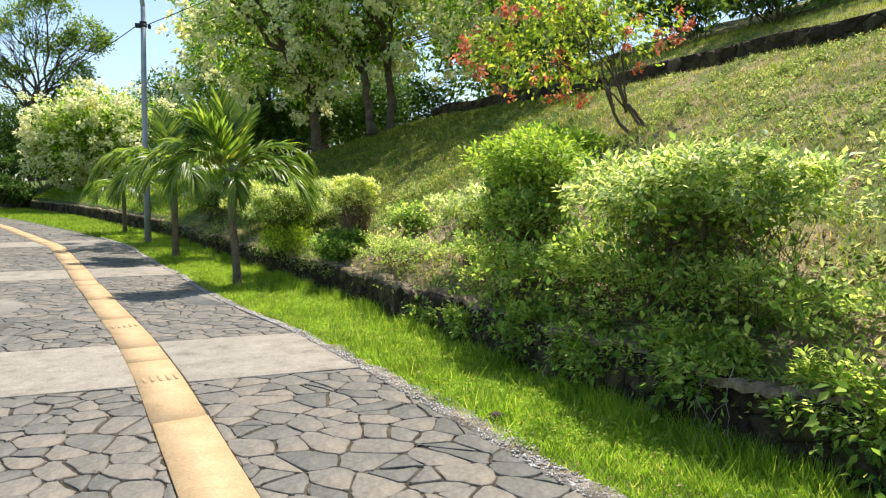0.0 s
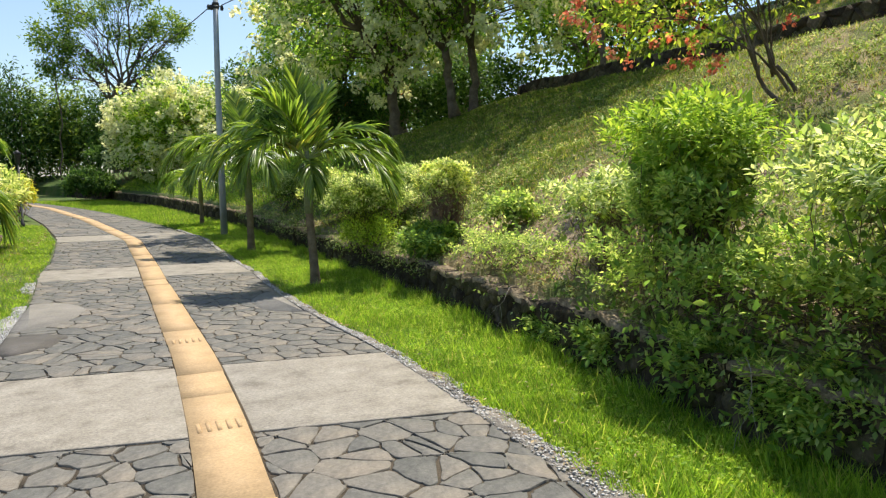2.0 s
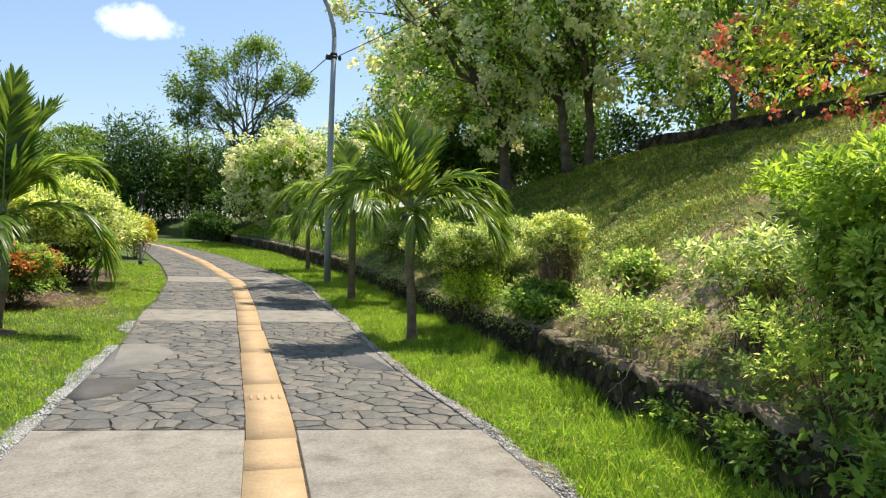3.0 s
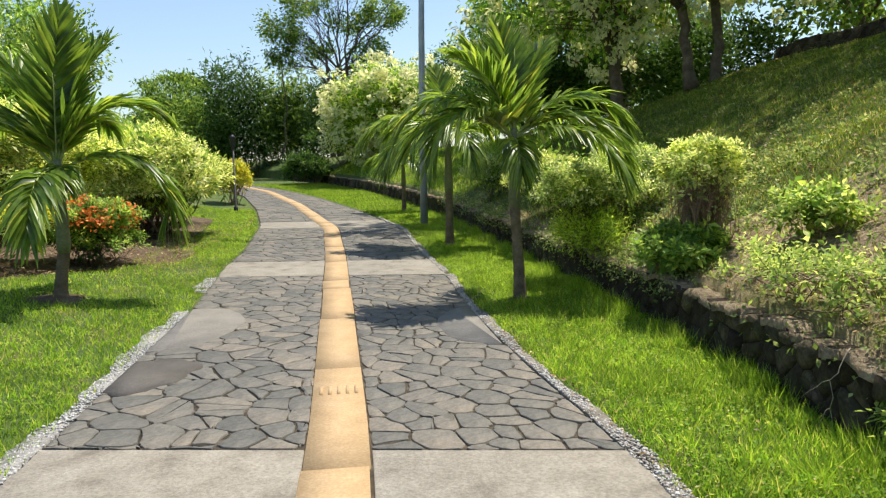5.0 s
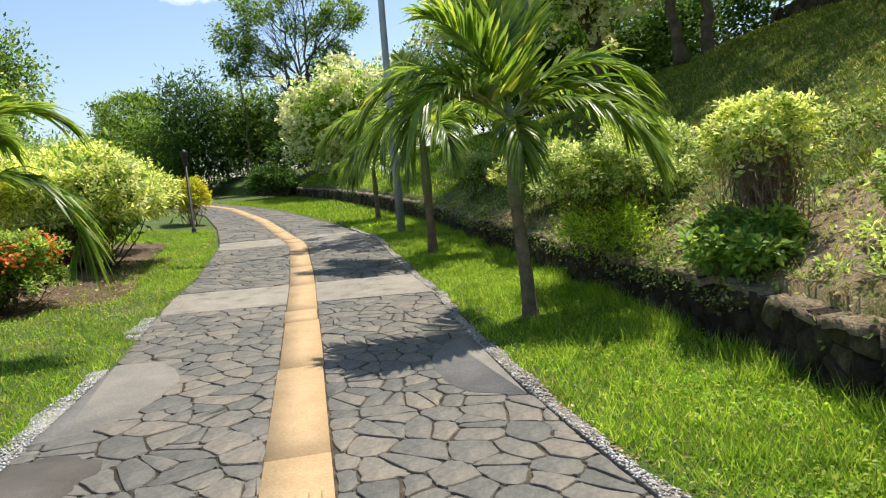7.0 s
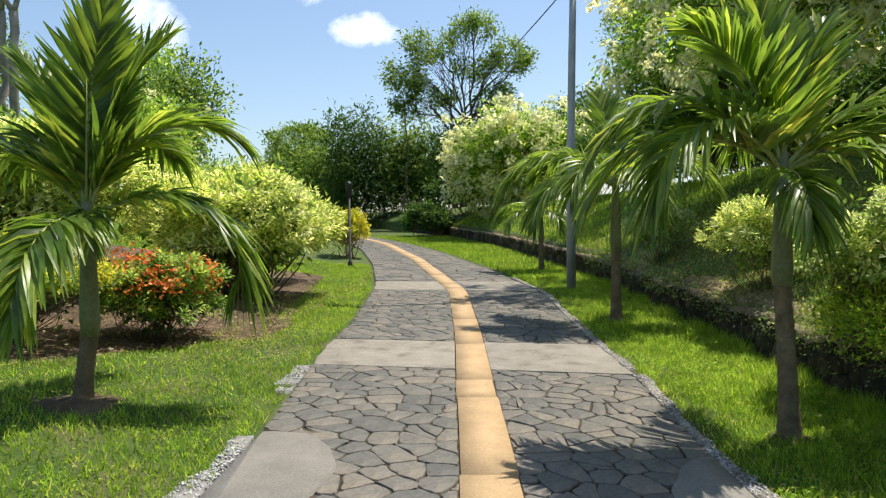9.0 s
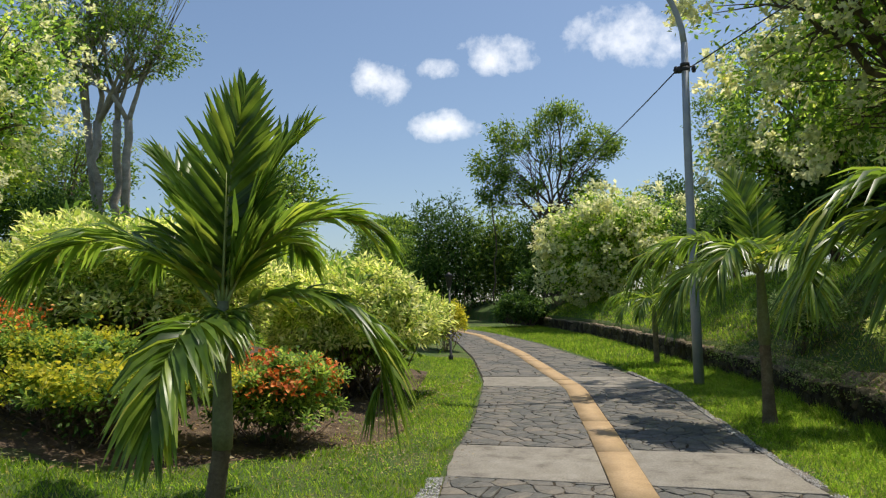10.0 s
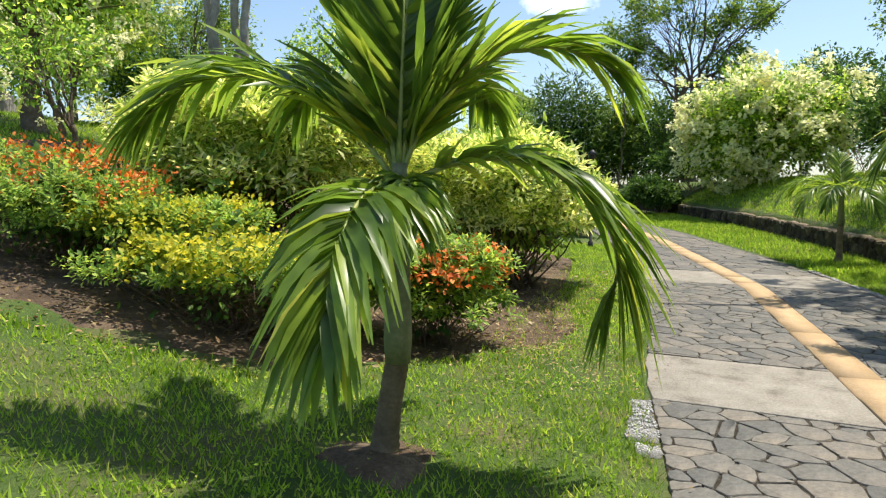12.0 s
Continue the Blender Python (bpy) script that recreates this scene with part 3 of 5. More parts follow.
def make_strip():
    """The ochre guide strip, slab by slab."""
    rng = np.random.default_rng(8)
    top = new("guide_strip")
    tagged(top, "ochre painted concrete guide strip along the path", "path", kind="structure")
    y = -6.0
    while y < 45:
        ln = 1.75 if rng.uniform() < 0.6 else 0.62
        ys = np.linspace(y + 0.005, y + ln - 0.005, 4)
        c = x_strip(ys) + rng.normal(0, 0.004)
        V, F = strip_mesh(ys, c - STRIP_W / 2, c + STRIP_W / 2, grade(ys) + 0.03 + rng.uniform(-0.001, 0.001), 0.05)
        build("slab", V, F, M_ochre, top)
        y += ln
    # low raised bars where the strip meets the bands
    for yb in (8.5, 11.0):
        for k in range(5):
            xs = x_strip(yb) - 0.11 + k * 0.055
            Vb, Fb = strip_mesh(np.linspace(yb, yb + 0.16, 2), np.full(2, xs - 0.011), np.full(2, xs + 0.011), grade(np.full(2, yb)) + 0.036, 0.012)
            build("ridge", Vb, Fb, M_ochre, top)


def make_kerb(side):
    """Pebble-dash edging, as rough as it lies, with the pebbles in it."""
    rng = np.random.default_rng(21 + side)
    spans = [(-6, 14.1), (15.35, 15.5), (15.6, 16.4)] if side < 0 else [(-6, 15.9), (16.1, 24.5)]
    for y0, y1 in spans:
        ys = np.arange(y0, y1 + 0.01, 0.1)
        wide = 0.125 + 0.03 * np.sin(ys * 2.1) + 0.022 * np.sin(ys * 7.3) + 0.012 * np.sin(ys * 19.0)
        if side < 0:
            a, b = x_left(ys) - wide, x_left(ys) + 0.005
        else:
            wide = wide * np.where(ys < 9, 1.2, 0.6)
            a, b = x_right(ys) - 0.005, x_right(ys) + wide
        V, F = strip_mesh(ys, a, b, grade(ys) + 0.024 + 0.006 * np.sin(ys * 5), 0.07)
        kerb = build("kerb_edging", V, F, M_kerb if side < 0 else M_earth_kerb)
        tagged(kerb, "rough white pebble edging along the stone path" if side < 0 else "dull earthy pebble edging between path and verge", "kerb", "pebble edging", "structure")
        n = int((y1 - max(y0, 3.5)) * 440)
        if n < 1:
            continue
        y = rng.uniform(max(y0, 3.5), y1, n)
        k = np.interp(y, ys, a) + rng.uniform(-0.04, 1.04, n) * (np.interp(y, ys, b) - np.interp(y, ys, a))
        P = np.stack([k, y, grade(y) + 0.026 + rng.uniform(-0.005, 0.004, n)], 1)
        o = np.array([[1, 0, 0], [0, 1, 0], [-1, 0, 0], [0, -1, 0], [0, 0, 0.7], [0, 0, -0.7]])
        s = rng.uniform(0.006, 0.014, (n, 1, 1)) * rng.uniform(0.7, 1.2, (n, 1, 3))
        t = rng.uniform(0, 6.28, n)
        rot = np.zeros((n, 3, 3))
        rot[:, 0, 0], rot[:, 0, 1], rot[:, 1, 0], rot[:, 1, 1], rot[:, 2, 2] = np.cos(t), -np.sin(t), np.sin(t), np.cos(t), 1
        V = P[:, None] + np.einsum("nij,nkj->nki", rot, o[None] * s)
        tri = np.array([[0, 1, 4], [1, 2, 4], [2, 3, 4], [3, 0, 4], [1, 0, 5], [2, 1, 5], [3, 2, 5], [0, 3, 5]])
        F = (np.arange(n)[:, None, None] * 6 + tri[None]).reshape(-1, 3)
        tagged(build("pebbles", V.reshape(-1, 3), F, M_pebble if side < 0 else M_dull_pebble, kerb), kind="stuff")


make_strip()
make_kerb(-1)
make_kerb(1)


# ---- retaining walls ----
def wall_pieces(rng, y0, y1, xf, zf, height, size, depth):
    """Rough stones on the face of a wall that runs along y at xf(y), foot at zf(y)."""
    out = []
    for poly in cells(rng, y1 - y0, height, size, 0.5, 1.5):
        P = shrink(poly, 0.004)
        if P is None:
            continue
        y = y0 + P[:, 0]
        n = len(P)
        bulge = rng.uniform(0.25, 1.0) * depth
        c = P.mean(0)
        base = np.stack([xf(y) + 0.01, y, zf(y) + P[:, 1]], 1)
        mid = base - [bulge * 0.6, 0, 0]
        Q = c + (P - c) * 0.72
        y2 = y0 + Q[:, 0]
        topf = np.stack([xf(y2) - bulge + rng.normal(0, 0.009, n), y2, zf(y2) + Q[:, 1]], 1)
        i = np.arange(n)
        j = (i + 1) % n
        out.append((np.concatenate([base, mid, topf]), [np.stack([i, i + n, j + n, j], 1), np.stack([i + n, i + 2 * n, j + 2 * n, j + n], 1), (i + 2 * n)[::-1][None]]))
    return out


def from_pieces(name, pieces, mat, parent, kind=""):
    V, F, k = [], [], 0
    for a, b in pieces:
        V.append(a)
        for f in b:
            F += [tuple(int(q) + k for q in r) for r in f]
        k += len(a)
    me = bpy.data.meshes.new(name)
    me.from_pydata(np.concatenate(V).tolist(), [], F)
    me.materials.append(mat)
    ob = new(name, me)
    ob.parent = parent
    return tagged(ob, kind=kind)


def make_low_wall():
    rng = np.random.default_rng(31)
    ys = np.arange(-6, 47, 0.4)
    crest = 0.40 + 0.02 * np.sin(ys * 3.1) + 0.015 * np.sin(ys * 7.7)
    V, F = strip_mesh(ys, x_wall(ys) - 0.0, x_wall(ys) + 0.2, grade(ys) + crest, 0.6)
    wall = build("retaining_wall", V, F, M_wall)
    tagged(wall, "low dark rubble stone retaining wall along the grass verge", "wall", kind="structure")
    yc = np.arange(-6, 46.8, 0.07)
    rough = np.random.default_rng(34)
    V, F = strip_mesh(yc, x_wall(yc) - 0.02 + 0.025 * np.sin(yc * 4.3) + rough.normal(0, 0.016, len(yc)), x_wall(yc) + 0.27, grade(yc) + np.interp(yc, ys, crest) + 0.012 + 0.012 * np.sin(yc * 9.1) + rough.normal(0, 0.011, len(yc)), 0.05)
    build("coping", V, F, M_dry, wall, "earthy crumbling coping")
    return wall, rng


low_wall, wall_rng = make_low_wall()


def upper_line(y):
    return 10.0 + 0.25 * np.sin((y - 8) * 0.16) + 0.02 * (y - 8)


def make_upper_wall():
    rng = np.random.default_rng(33)
    ys = np.arange(-4, 21.5, 0.5)
    xs = upper_line(ys)
    z = land(xs - 0.1, ys)
    V, F = strip_mesh(ys, xs, xs + 0.3, z + 0.3, 0.8)
    wall = build("terrace_wall", V, F, M_wall_far)
    tagged(wall, "low mossy stone wall along the top of the bank", "wall", kind="structure")
    pieces = wall_pieces(rng, 2, 21.4, upper_line, lambda y: land(upper_line(y) - 0.1, y) - 0.05, 0.36, 0.2, 0.05)
    from_pieces("stones", pieces, M_wall_far, wall, "stuff")


make_upper_wall()


# ---- planting beds ----
def bed_edge(y):
    """How far the bed keeps from the paving."""
    return np.interp(y, [16.8, 18.0, 19.2], [0.3, 0.35, 1.05])


def make_bed():
    """Bare soil under the shrubs."""
    front = ([-14, -9, -5, -3.2, -2.5, -2.2, -1.75, -1.4, -1.25, -1.15], [16.6, 15.9, 15.3, 15.45, 15.9, 16.6, 17.1, 17.4, 18.4, 21.0])
    xs = np.arange(-13, -0.9, 0.25)
    lo = np.interp(xs, *front) + 0.07 * np.sin(xs * 7.3) + 0.05 * np.sin(xs * 17.1)
    n = 26
    t = np.linspace(0, 1, n)
    X = np.repeat(xs[:, None], n, 1)
    Y = lo[:, None] + (24.5 - lo)[:, None] * t[None]
    X = np.minimum(X, x_left(Y) - bed_edge(Y))
    lift = np.where(t < 0.01, -0.03, 0.014)[None] * np.ones_like(X)
    V = np.stack([X, Y, land(X, Y) + lift], -1).reshape(-1, 3)
    m = n
    i, j = np.meshgrid(np.arange(len(xs) - 1), np.arange(n - 1), indexing="ij")
    q = np.stack([i * m + j, (i + 1) * m + j, (i + 1) * m + j + 1, i * m + j + 1], -1).reshape(-1, 4)
    tagged(build("planting_bed", V, q, M_soil, smooth=True), "bare brown soil bed under clipped flowering shrubs", "soil", kind="structure")
    return front


BED = make_bed()


def make_dry_bank():
    """Bare dry earth above the low wall."""
    ys = np.arange(3.0, 20.0, 0.2)
    wide = np.interp(ys, [3, 7.5, 9, 12.2, 13.5, 15, 20], [0.7, 0.8, 2.0, 1.9, 0.8, 0.25, 0.2]) * (1 + 0.18 * np.sin(ys * 3.7) + 0.1 * np.sin(ys * 8.9))
    n = 12
    t = np.linspace(0, 1, n)
    X = (x_wall(ys) + 0.14)[:, None] + wide[:, None] * t[None]
    Y = np.repeat(ys[:, None], n, 1)
    lift = np.where(t > 0.95, -0.03, 0.014)[None]
    V = np.stack([X, Y, land(X, Y) + lift], -1).reshape(-1, 3)
    i, j = np.meshgrid(np.arange(len(ys) - 1), np.arange(n - 1), indexing="ij")
    q = np.stack([i * n + j, i * n + j + 1, (i + 1) * n + j + 1, (i + 1) * n + j], -1).reshape(-1, 4)
    tagged(build("dry_bank", V, q, M_dry, smooth=True), "bare dry earth on the bank above the low wall", "soil", kind="structure")


make_dry_bank()


def soil_ring(x, y, r):
    """A low mound of bare earth round a trunk."""
    a = np.linspace(0, 2 * math.pi, 28, endpoint=False)
    rows = []
    for f, h in ((1.0, -0.01), (0.75, 0.018), (0.4, 0.035), (0.1, 0.045)):
        q = r * f * (1 + 0.18 * np.sin(3 * a + x) + 0.1 * np.sin(7 * a + y))
        X, Y = x + q * np.cos(a), y + q * np.sin(a)
        rows.append(np.stack([X, Y, land(X, Y) + h], 1))
    i, j = np.meshgrid(np.arange(3), np.arange(28), indexing="ij")
    q = np.stack([i * 28 + j, i * 28 + (j + 1) % 28, (i + 1) * 28 + (j + 1) % 28, (i + 1) * 28 + j], -1).reshape(-1, 4)
    tagged(build("earth_mound", np.concatenate(rows), [q, (np.arange(28) + 84)[None]], M_soil, smooth=True), "bare earth heaped round a palm trunk", "soil", kind="structure")


soil_ring(-1.8, 14.55, 0.3)
soil_ring(3.05, 14.08, 0.16)


def in_bed(x, y):
    return (y > np.interp(x, *BED)) & (y < 24.5) & (x < x_left(y) - bed_edge(y)) & (x > -13)


# ---- plants ----
def palm(loc, trunk_h, shaft_h, r0, fronds, label, seed, per_side=46, leaflet=0.46, lean=(0, 0), broad=1.0, group="palms beside the path"):
    rng = np.random.default_rng(seed)
    top = thing("palm_tree", label, "palm tree", loc, group)
    n = 26
    t = np.linspace(0, 1, n)
    path = np.stack([lean[0] * t ** 1.5, lean[1] * t ** 1.5, -0.05 + (trunk_h + 0.05) * t], 1)
    r = r0 * (0.62 + 0.38 * np.exp(-t * 5)) * (1 + 0.09 * (np.arange(n) % 2))
    r[:2] *= 1.22
    build("trunk", *tube(path, r, 12), M_palm_trunk, top, "ringed grey-brown palm trunk", True)
    e = path[-1]
    sp = np.stack([e + [0, 0, shaft_h * s] for s in np.linspace(-0.02, 1, 9)])
    sr = r0 * np.interp(np.linspace(0, 1, 9), [0, 0.12, 0.5, 1], [0.68, 0.78, 0.62, 0.42])
    build("crownshaft", *tube(sp, sr, 12), M_shaft, top, "smooth pale green crownshaft", True)
    head = sp[-1]
    for az, elev, length, bend, *own in fronds:
        size = leaflet * (own[0] if own else 1.0)
        a = radians(az + rng.normal(0, 3))
        k = 22
        s = np.linspace(0, 1, k)
        ang = radians(elev) - radians(bend) * s ** 1.35
        step = length / (k - 1)
        hx = np.concatenate([[0], np.cumsum(np.cos((ang[1:] + ang[:-1]) / 2) * step)])
        hz = np.concatenate([[0], np.cumsum(np.sin((ang[1:] + ang[:-1]) / 2) * step)])
        sway = 0.05 * length * rng.normal() * s ** 2
        R = head + np.stack([hx * math.cos(a) - sway * math.sin(a), hx * math.sin(a) + sway * math.cos(a), hz - 0.12 + 0.0 * s], 1)
        fr = build("frond", *tube(R, np.linspace(0.016, 0.003, k), 6), M_rachis, top, "arched green palm frond", True)
        u = np.repeat(np.linspace(0.14, 0.995, per_side), 2)
        side = np.tile([1.0, -1.0], per_side)
        u = np.clip(u + rng.normal(0, 0.004, len(u)), 0.1, 1)
        base = np.stack([np.interp(u, s, R[:, c]) for c in range(3)], 1)
        T = unit(np.stack([np.interp(u, s, np.gradient(R[:, c])) for c in range(3)], 1))
        B = np.array([-math.sin(a), math.cos(a), 0.0])[None]
        Nn = unit(np.cross(T, np.repeat(B, len(u), 0)))
        Nn *= np.sign(Nn[:, 2:3] + 1e-6) if abs(elev) < 80 else 1
        spread = np.interp(u, [0.1, 0.5, 1.0], [1.15, 0.85, 0.3])
        lift = rng.normal(0.3, 0.16, len(u))
        Dr = unit(T * (1.25 - 0.5 * spread)[:, None] + B * (side * spread * 0.9)[:, None] + Nn * lift[:, None])
        ln = size * np.interp(u, [0.1, 0.25, 0.55, 0.85, 1.0], [0.62, 0.95, 1.0, 0.72, 0.45]) * rng.uniform(0.85, 1.1, len(u))
        wd = 0.046 * (broad * 1.35 if own else broad) * size / 0.46 * np.interp(u, [0.1, 0.5, 1.0], [0.9, 1.05, 0.75]) * rng.uniform(0.85, 1.15, len(u))
        q = np.array([0, 0.3, 0.65, 1.0])
        down = np.array([0, 0, -1.0])
        drop = rng.uniform(0.3, 0.75, len(u)) * np.clip(1.0 - 0.95 * T[:, 2], 0.08, 1.15)
        pts = base[:, None] + Dr[:, None] * (ln[:, None] * q)[..., None] + down * (ln[:, None] * drop[:, None] * q ** 2.2)[..., None]
        W = unit(np.cross(Dr, unit(Nn + 0.35 * rng.normal(0, 1, Nn.shape))))
        half = np.array([0.30, 0.5, 0.42, 0.04])
        off = W[:, None] * (wd[:, None] * half)[..., None]
        ridge = Nn[:, None] * (wd[:, None] * np.array([0.05, 0.16, 0.12, 0.0]))[..., None]
        Vl = np.stack([pts - off + ridge, pts, pts + off + ridge], 2)
        nl = len(u)
        cell = []
        for row in range(3):
            for col in range(2):
                cell.append([row * 3 + col, row * 3 + col + 1, row * 3 + col + 4, row * 3 + col + 3])
        F = (np.arange(nl)[:, None, None] * 12 + np.array(cell)[None]).reshape(-1, 4)
        build("blade", Vl.reshape(-1, 3), F, L_palm, fr, "long narrow glossy green leaflets")
    # an unopened spear in the middle
    spear = np.stack([head + [0.02 * s, 0.01 * s, 0.75 * s * leaflet / 0.46] for s in np.linspace(-0.1, 1, 6)])
    build("spear_leaf", *tube(spear, np.linspace(0.016, 0.002, 6), 6), M_rachis, top, "folded young green leaf", True)
    return top


def shell(rng, n, rx, ry, h, z0, lump=0.12, box=0.0):
    """Points on a lumpy dome (box: squarer, as clipped), and the way out of it."""
    d = unit(rng.normal(0, 1, (n, 3)))
    d[:, 2] = np.where(d[:, 2] < -0.35, -d[:, 2], d[:, 2])
    hn = np.linalg.norm(d[:, :2], axis=1) + 1e-6
    d[:, :2] *= (np.where(d[:, 2] < 0.3, np.maximum(hn, 0.95), hn) / hn)[:, None]
    p = 2 + 4 * box
    k = 1 / (np.abs(d) ** p).sum(1) ** (1 / p)
    ph = rng.uniform(0, 6.28, 6)
    ll = 1 + lump * (np.sin(d[:, 0] * 5 + ph[0]) * np.sin(d[:, 1] * 5 + ph[1]) + 0.7 * np.sin(d[:, 2] * 7 + ph[2] + 3 * d[:, 0]) + 0.5 * np.sin(d[:, 0] * 11 + d[:, 1] * 9 + ph[3]))
    r = k * ll * rng.uniform(0.86, 1.04, n)
    mid = z0 + (h - z0) * 0.5
    return np.stack([d[:, 0] * r * rx, d[:, 1] * r * ry, mid + d[:, 2] * r * (h - mid)], 1), d


def bush(name, label, category, loc, rx, ry, h, z0, mat, n_clump, per, L, W, seed, stems=18, stem_r=0.008, box=0.0, blossom=None, group="", lump=0.12, spread=None, inner=None, twigs=3, turn=0.0, sprig=0.0, twig_mat=None):
    rng = np.random.default_rng(seed)
    top = thing(name, label, category, loc, group, turn=turn)
    C, d = shell(rng, n_clump, rx, ry, h, z0, lump, box)
    sp = spread or 0.09 * (rx + ry)
    build("foliage", *(sprigs(rng, C, d, per, sprig, L, W) if sprig else clumps(rng, C, per, sp * 0.75, L, W, d)), mat, top)
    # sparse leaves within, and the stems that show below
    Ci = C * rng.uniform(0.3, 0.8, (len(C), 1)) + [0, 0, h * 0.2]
    # inner: a darker leaf colour that paints the shade inside the shrub
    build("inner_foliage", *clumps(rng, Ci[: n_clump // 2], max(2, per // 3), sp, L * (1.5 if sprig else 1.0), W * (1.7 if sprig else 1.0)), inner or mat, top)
    for k in range(stems):
        parts = []
        a, rr = rng.uniform(0, 6.28), rng.uniform(0.02, 0.5 if twigs < 5 else 0.8)
        foot = np.array([math.cos(a) * rx * rr, math.sin(a) * ry * rr, -0.06])
        tip = C[rng.integers(len(C))] * 0.88
        parts.append(tube(curve_to(foot, tip, [foot[0] * 0.4, foot[1] * 0.4, -0.05], 5, rng, 0.02), np.linspace(stem_r, stem_r * 0.35, 5), 4))
        for _ in range(twigs):
            s = rng.uniform(0.35, 0.8)
            st = foot + (tip - foot) * s
            parts.append(tube(curve_to(st, C[rng.integers(len(C))] * 0.6 + st * 0.4, [0, 0, 0.02], 4, rng, 0.015), np.linspace(stem_r * 0.55, stem_r * 0.2, 4), 3))
        build("stem", *join(parts), twig_mat or M_twig, top)
    if blossom:
        bm, count, size = blossom
        Cb, db = shell(rng, count, rx * 1.04, ry * 1.04, h * 1.03, z0, lump, box)
        keep = Cb[:, 2] > z0 + (h - z0) * 0.68
        Cb, db = Cb[keep], db[keep]
        build("blossom", *clumps(rng, Cb, 18, size * 0.8, size * 0.7, size * 0.5, db, 1.0, 0.9), bm, top)
    return top


def tree(name, label, loc, trunk, r0, crowns, n_clump, per, L, W, mat, seed, bark=None, blossom=None, spread=0.35, stems=((0.0, 0.0),), group="", flat=1.0, category="tree", up=0.5, limbs=9):
    """trunk: height of the fork. crowns: ellipsoids (x, y, z, rx, ry, rz) from the foot, filled with clumps."""
    rng = np.random.default_rng(seed)
    top = thing(name, label, category, loc, group)
    bark = bark or M_bark
    vol = np.array([c[3] * c[4] * c[5] for c in crowns])
    pick = rng.choice(len(crowns), n_clump, p=vol / vol.sum())
    cr = np.array(crowns)[pick]
    d = unit(rng.normal(0, 1, (n_clump, 3)))
    C = cr[:, :3] + d * cr[:, 3:] * rng.uniform(0.45, 1.05, (n_clump, 1)) ** 0.6
    C += rng.normal(0, 0.09, C.shape) * cr[:, 3:]
    mid = np.average(np.array(crowns)[:, :3], axis=0, weights=vol)
    heads = []
    parts = []
    for sx, sy in stems:
        fork = np.array([sx + (mid[0] - sx) * 0.25, sy + (mid[1] - sy) * 0.25, trunk])
        P = curve_to([sx * 0.5, sy * 0.5, -0.15], fork, [rng.normal(0, 0.05), rng.normal(0, 0.05), 0], 9, rng, 0.015 * trunk)
        r = r0 * (0.62 + 0.5 * np.exp(-np.linspace(0, 1, 9) * 6))
        parts.append(tube(P, r, 9))
        heads.append(fork)
    build("trunk", *join(parts), bark, top, smooth=True)
    # limbs run to groups of clumps, twigs from the limbs to each clump
    seeds = C[rng.choice(n_clump, min(limbs, n_clump), replace=False)]
    owner = np.argmin(((C[:, None] - seeds[None]) ** 2).sum(-1), 1)
    for k, goal in enumerate(seeds):
        fork = heads[k % len(heads)]
        P = curve_to(fork - [0, 0, 0.1], goal * 0.85 + fork * 0.15, [0, 0, 0.12 * np.linalg.norm(goal - fork)], 8, rng, 0.03 * np.linalg.norm(goal - fork) * 0.5)
        pieces = [tube(P, np.linspace(r0 * 0.45, r0 * 0.1, 8), 6)]
        for c in C[owner == k][:40]:
            j = rng.integers(2, 8)
            pieces.append(tube(curve_to(P[j], c, [0, 0, 0.06], 4, rng, 0.03), np.linspace(r0 * 0.13, r0 * 0.03, 4), 3))
        build("limb", *join(pieces), bark, top)
    out = unit(C - mid)
    build("crown", *clumps(rng, C, int(per * 1.05), [spread * 0.8, spread * 0.8, spread * 0.8 * flat], L * 0.98, W * 1.1, out, up), mat, top)
    if blossom:
        bm, count, size = blossom
        pk = rng.integers(0, n_clump, count)
        Cb = C[pk] + out[pk] * spread * 1.7 + rng.normal(0, spread * 0.6, (count, 3))
        build("blossom", *clumps(rng, Cb, 22, size * 0.42, size * 0.7, size * 0.56, out[pk], 1.0, 0.9), bm, top)
    return top


def gz(x, y):
    return float(land(x, y))


# palms: one on the lawn to the left of the path, three on the verge
palm((-1.8, 14.6, gz(-1.8, 14.6)), 0.5, 0.96, 0.092,
     [(120, 87, 1.7, 18), (50, 82, 1.5, 36), (165, 80, 1.4, 45), (188, 56, 1.75, 104), (26, 76, 1.45, 112), (14, 30, 1.5, 134), (270, 4, 1.25, 80, 0.8), (300, 20, 0.5, 88, 0.5),
      (80, 66, 1.5, 100), (140, 64, 1.5, 100)],
     "young feather palm with a full drooping crown on the lawn", 3, 54, 0.54, (0.07, 0.0), 0.98)
palm((3.05, 14.08, gz(3.05, 14.08)), 1.0, 0.82, 0.085,
     [(100, 86, 1.25, 30), (150, 80, 1.2, 45), (30, 80, 1.2, 48), (205, 74, 1.2, 66), (185, 56, 1.4, 114), (168, 40, 1.35, 108), (212, 44, 1.35, 124),
      (355, 54, 1.4, 110), (12, 40, 1.4, 112), (340, 38, 1.45, 122), (322, 22, 1.4, 98), (266, 4, 0.62, 92, 0.65), (80, 56, 1.3, 95)],
     "young feather palm with arching fronds on the grass verge", 7, 50, 0.5, (-0.05, 0.0), 0.85)
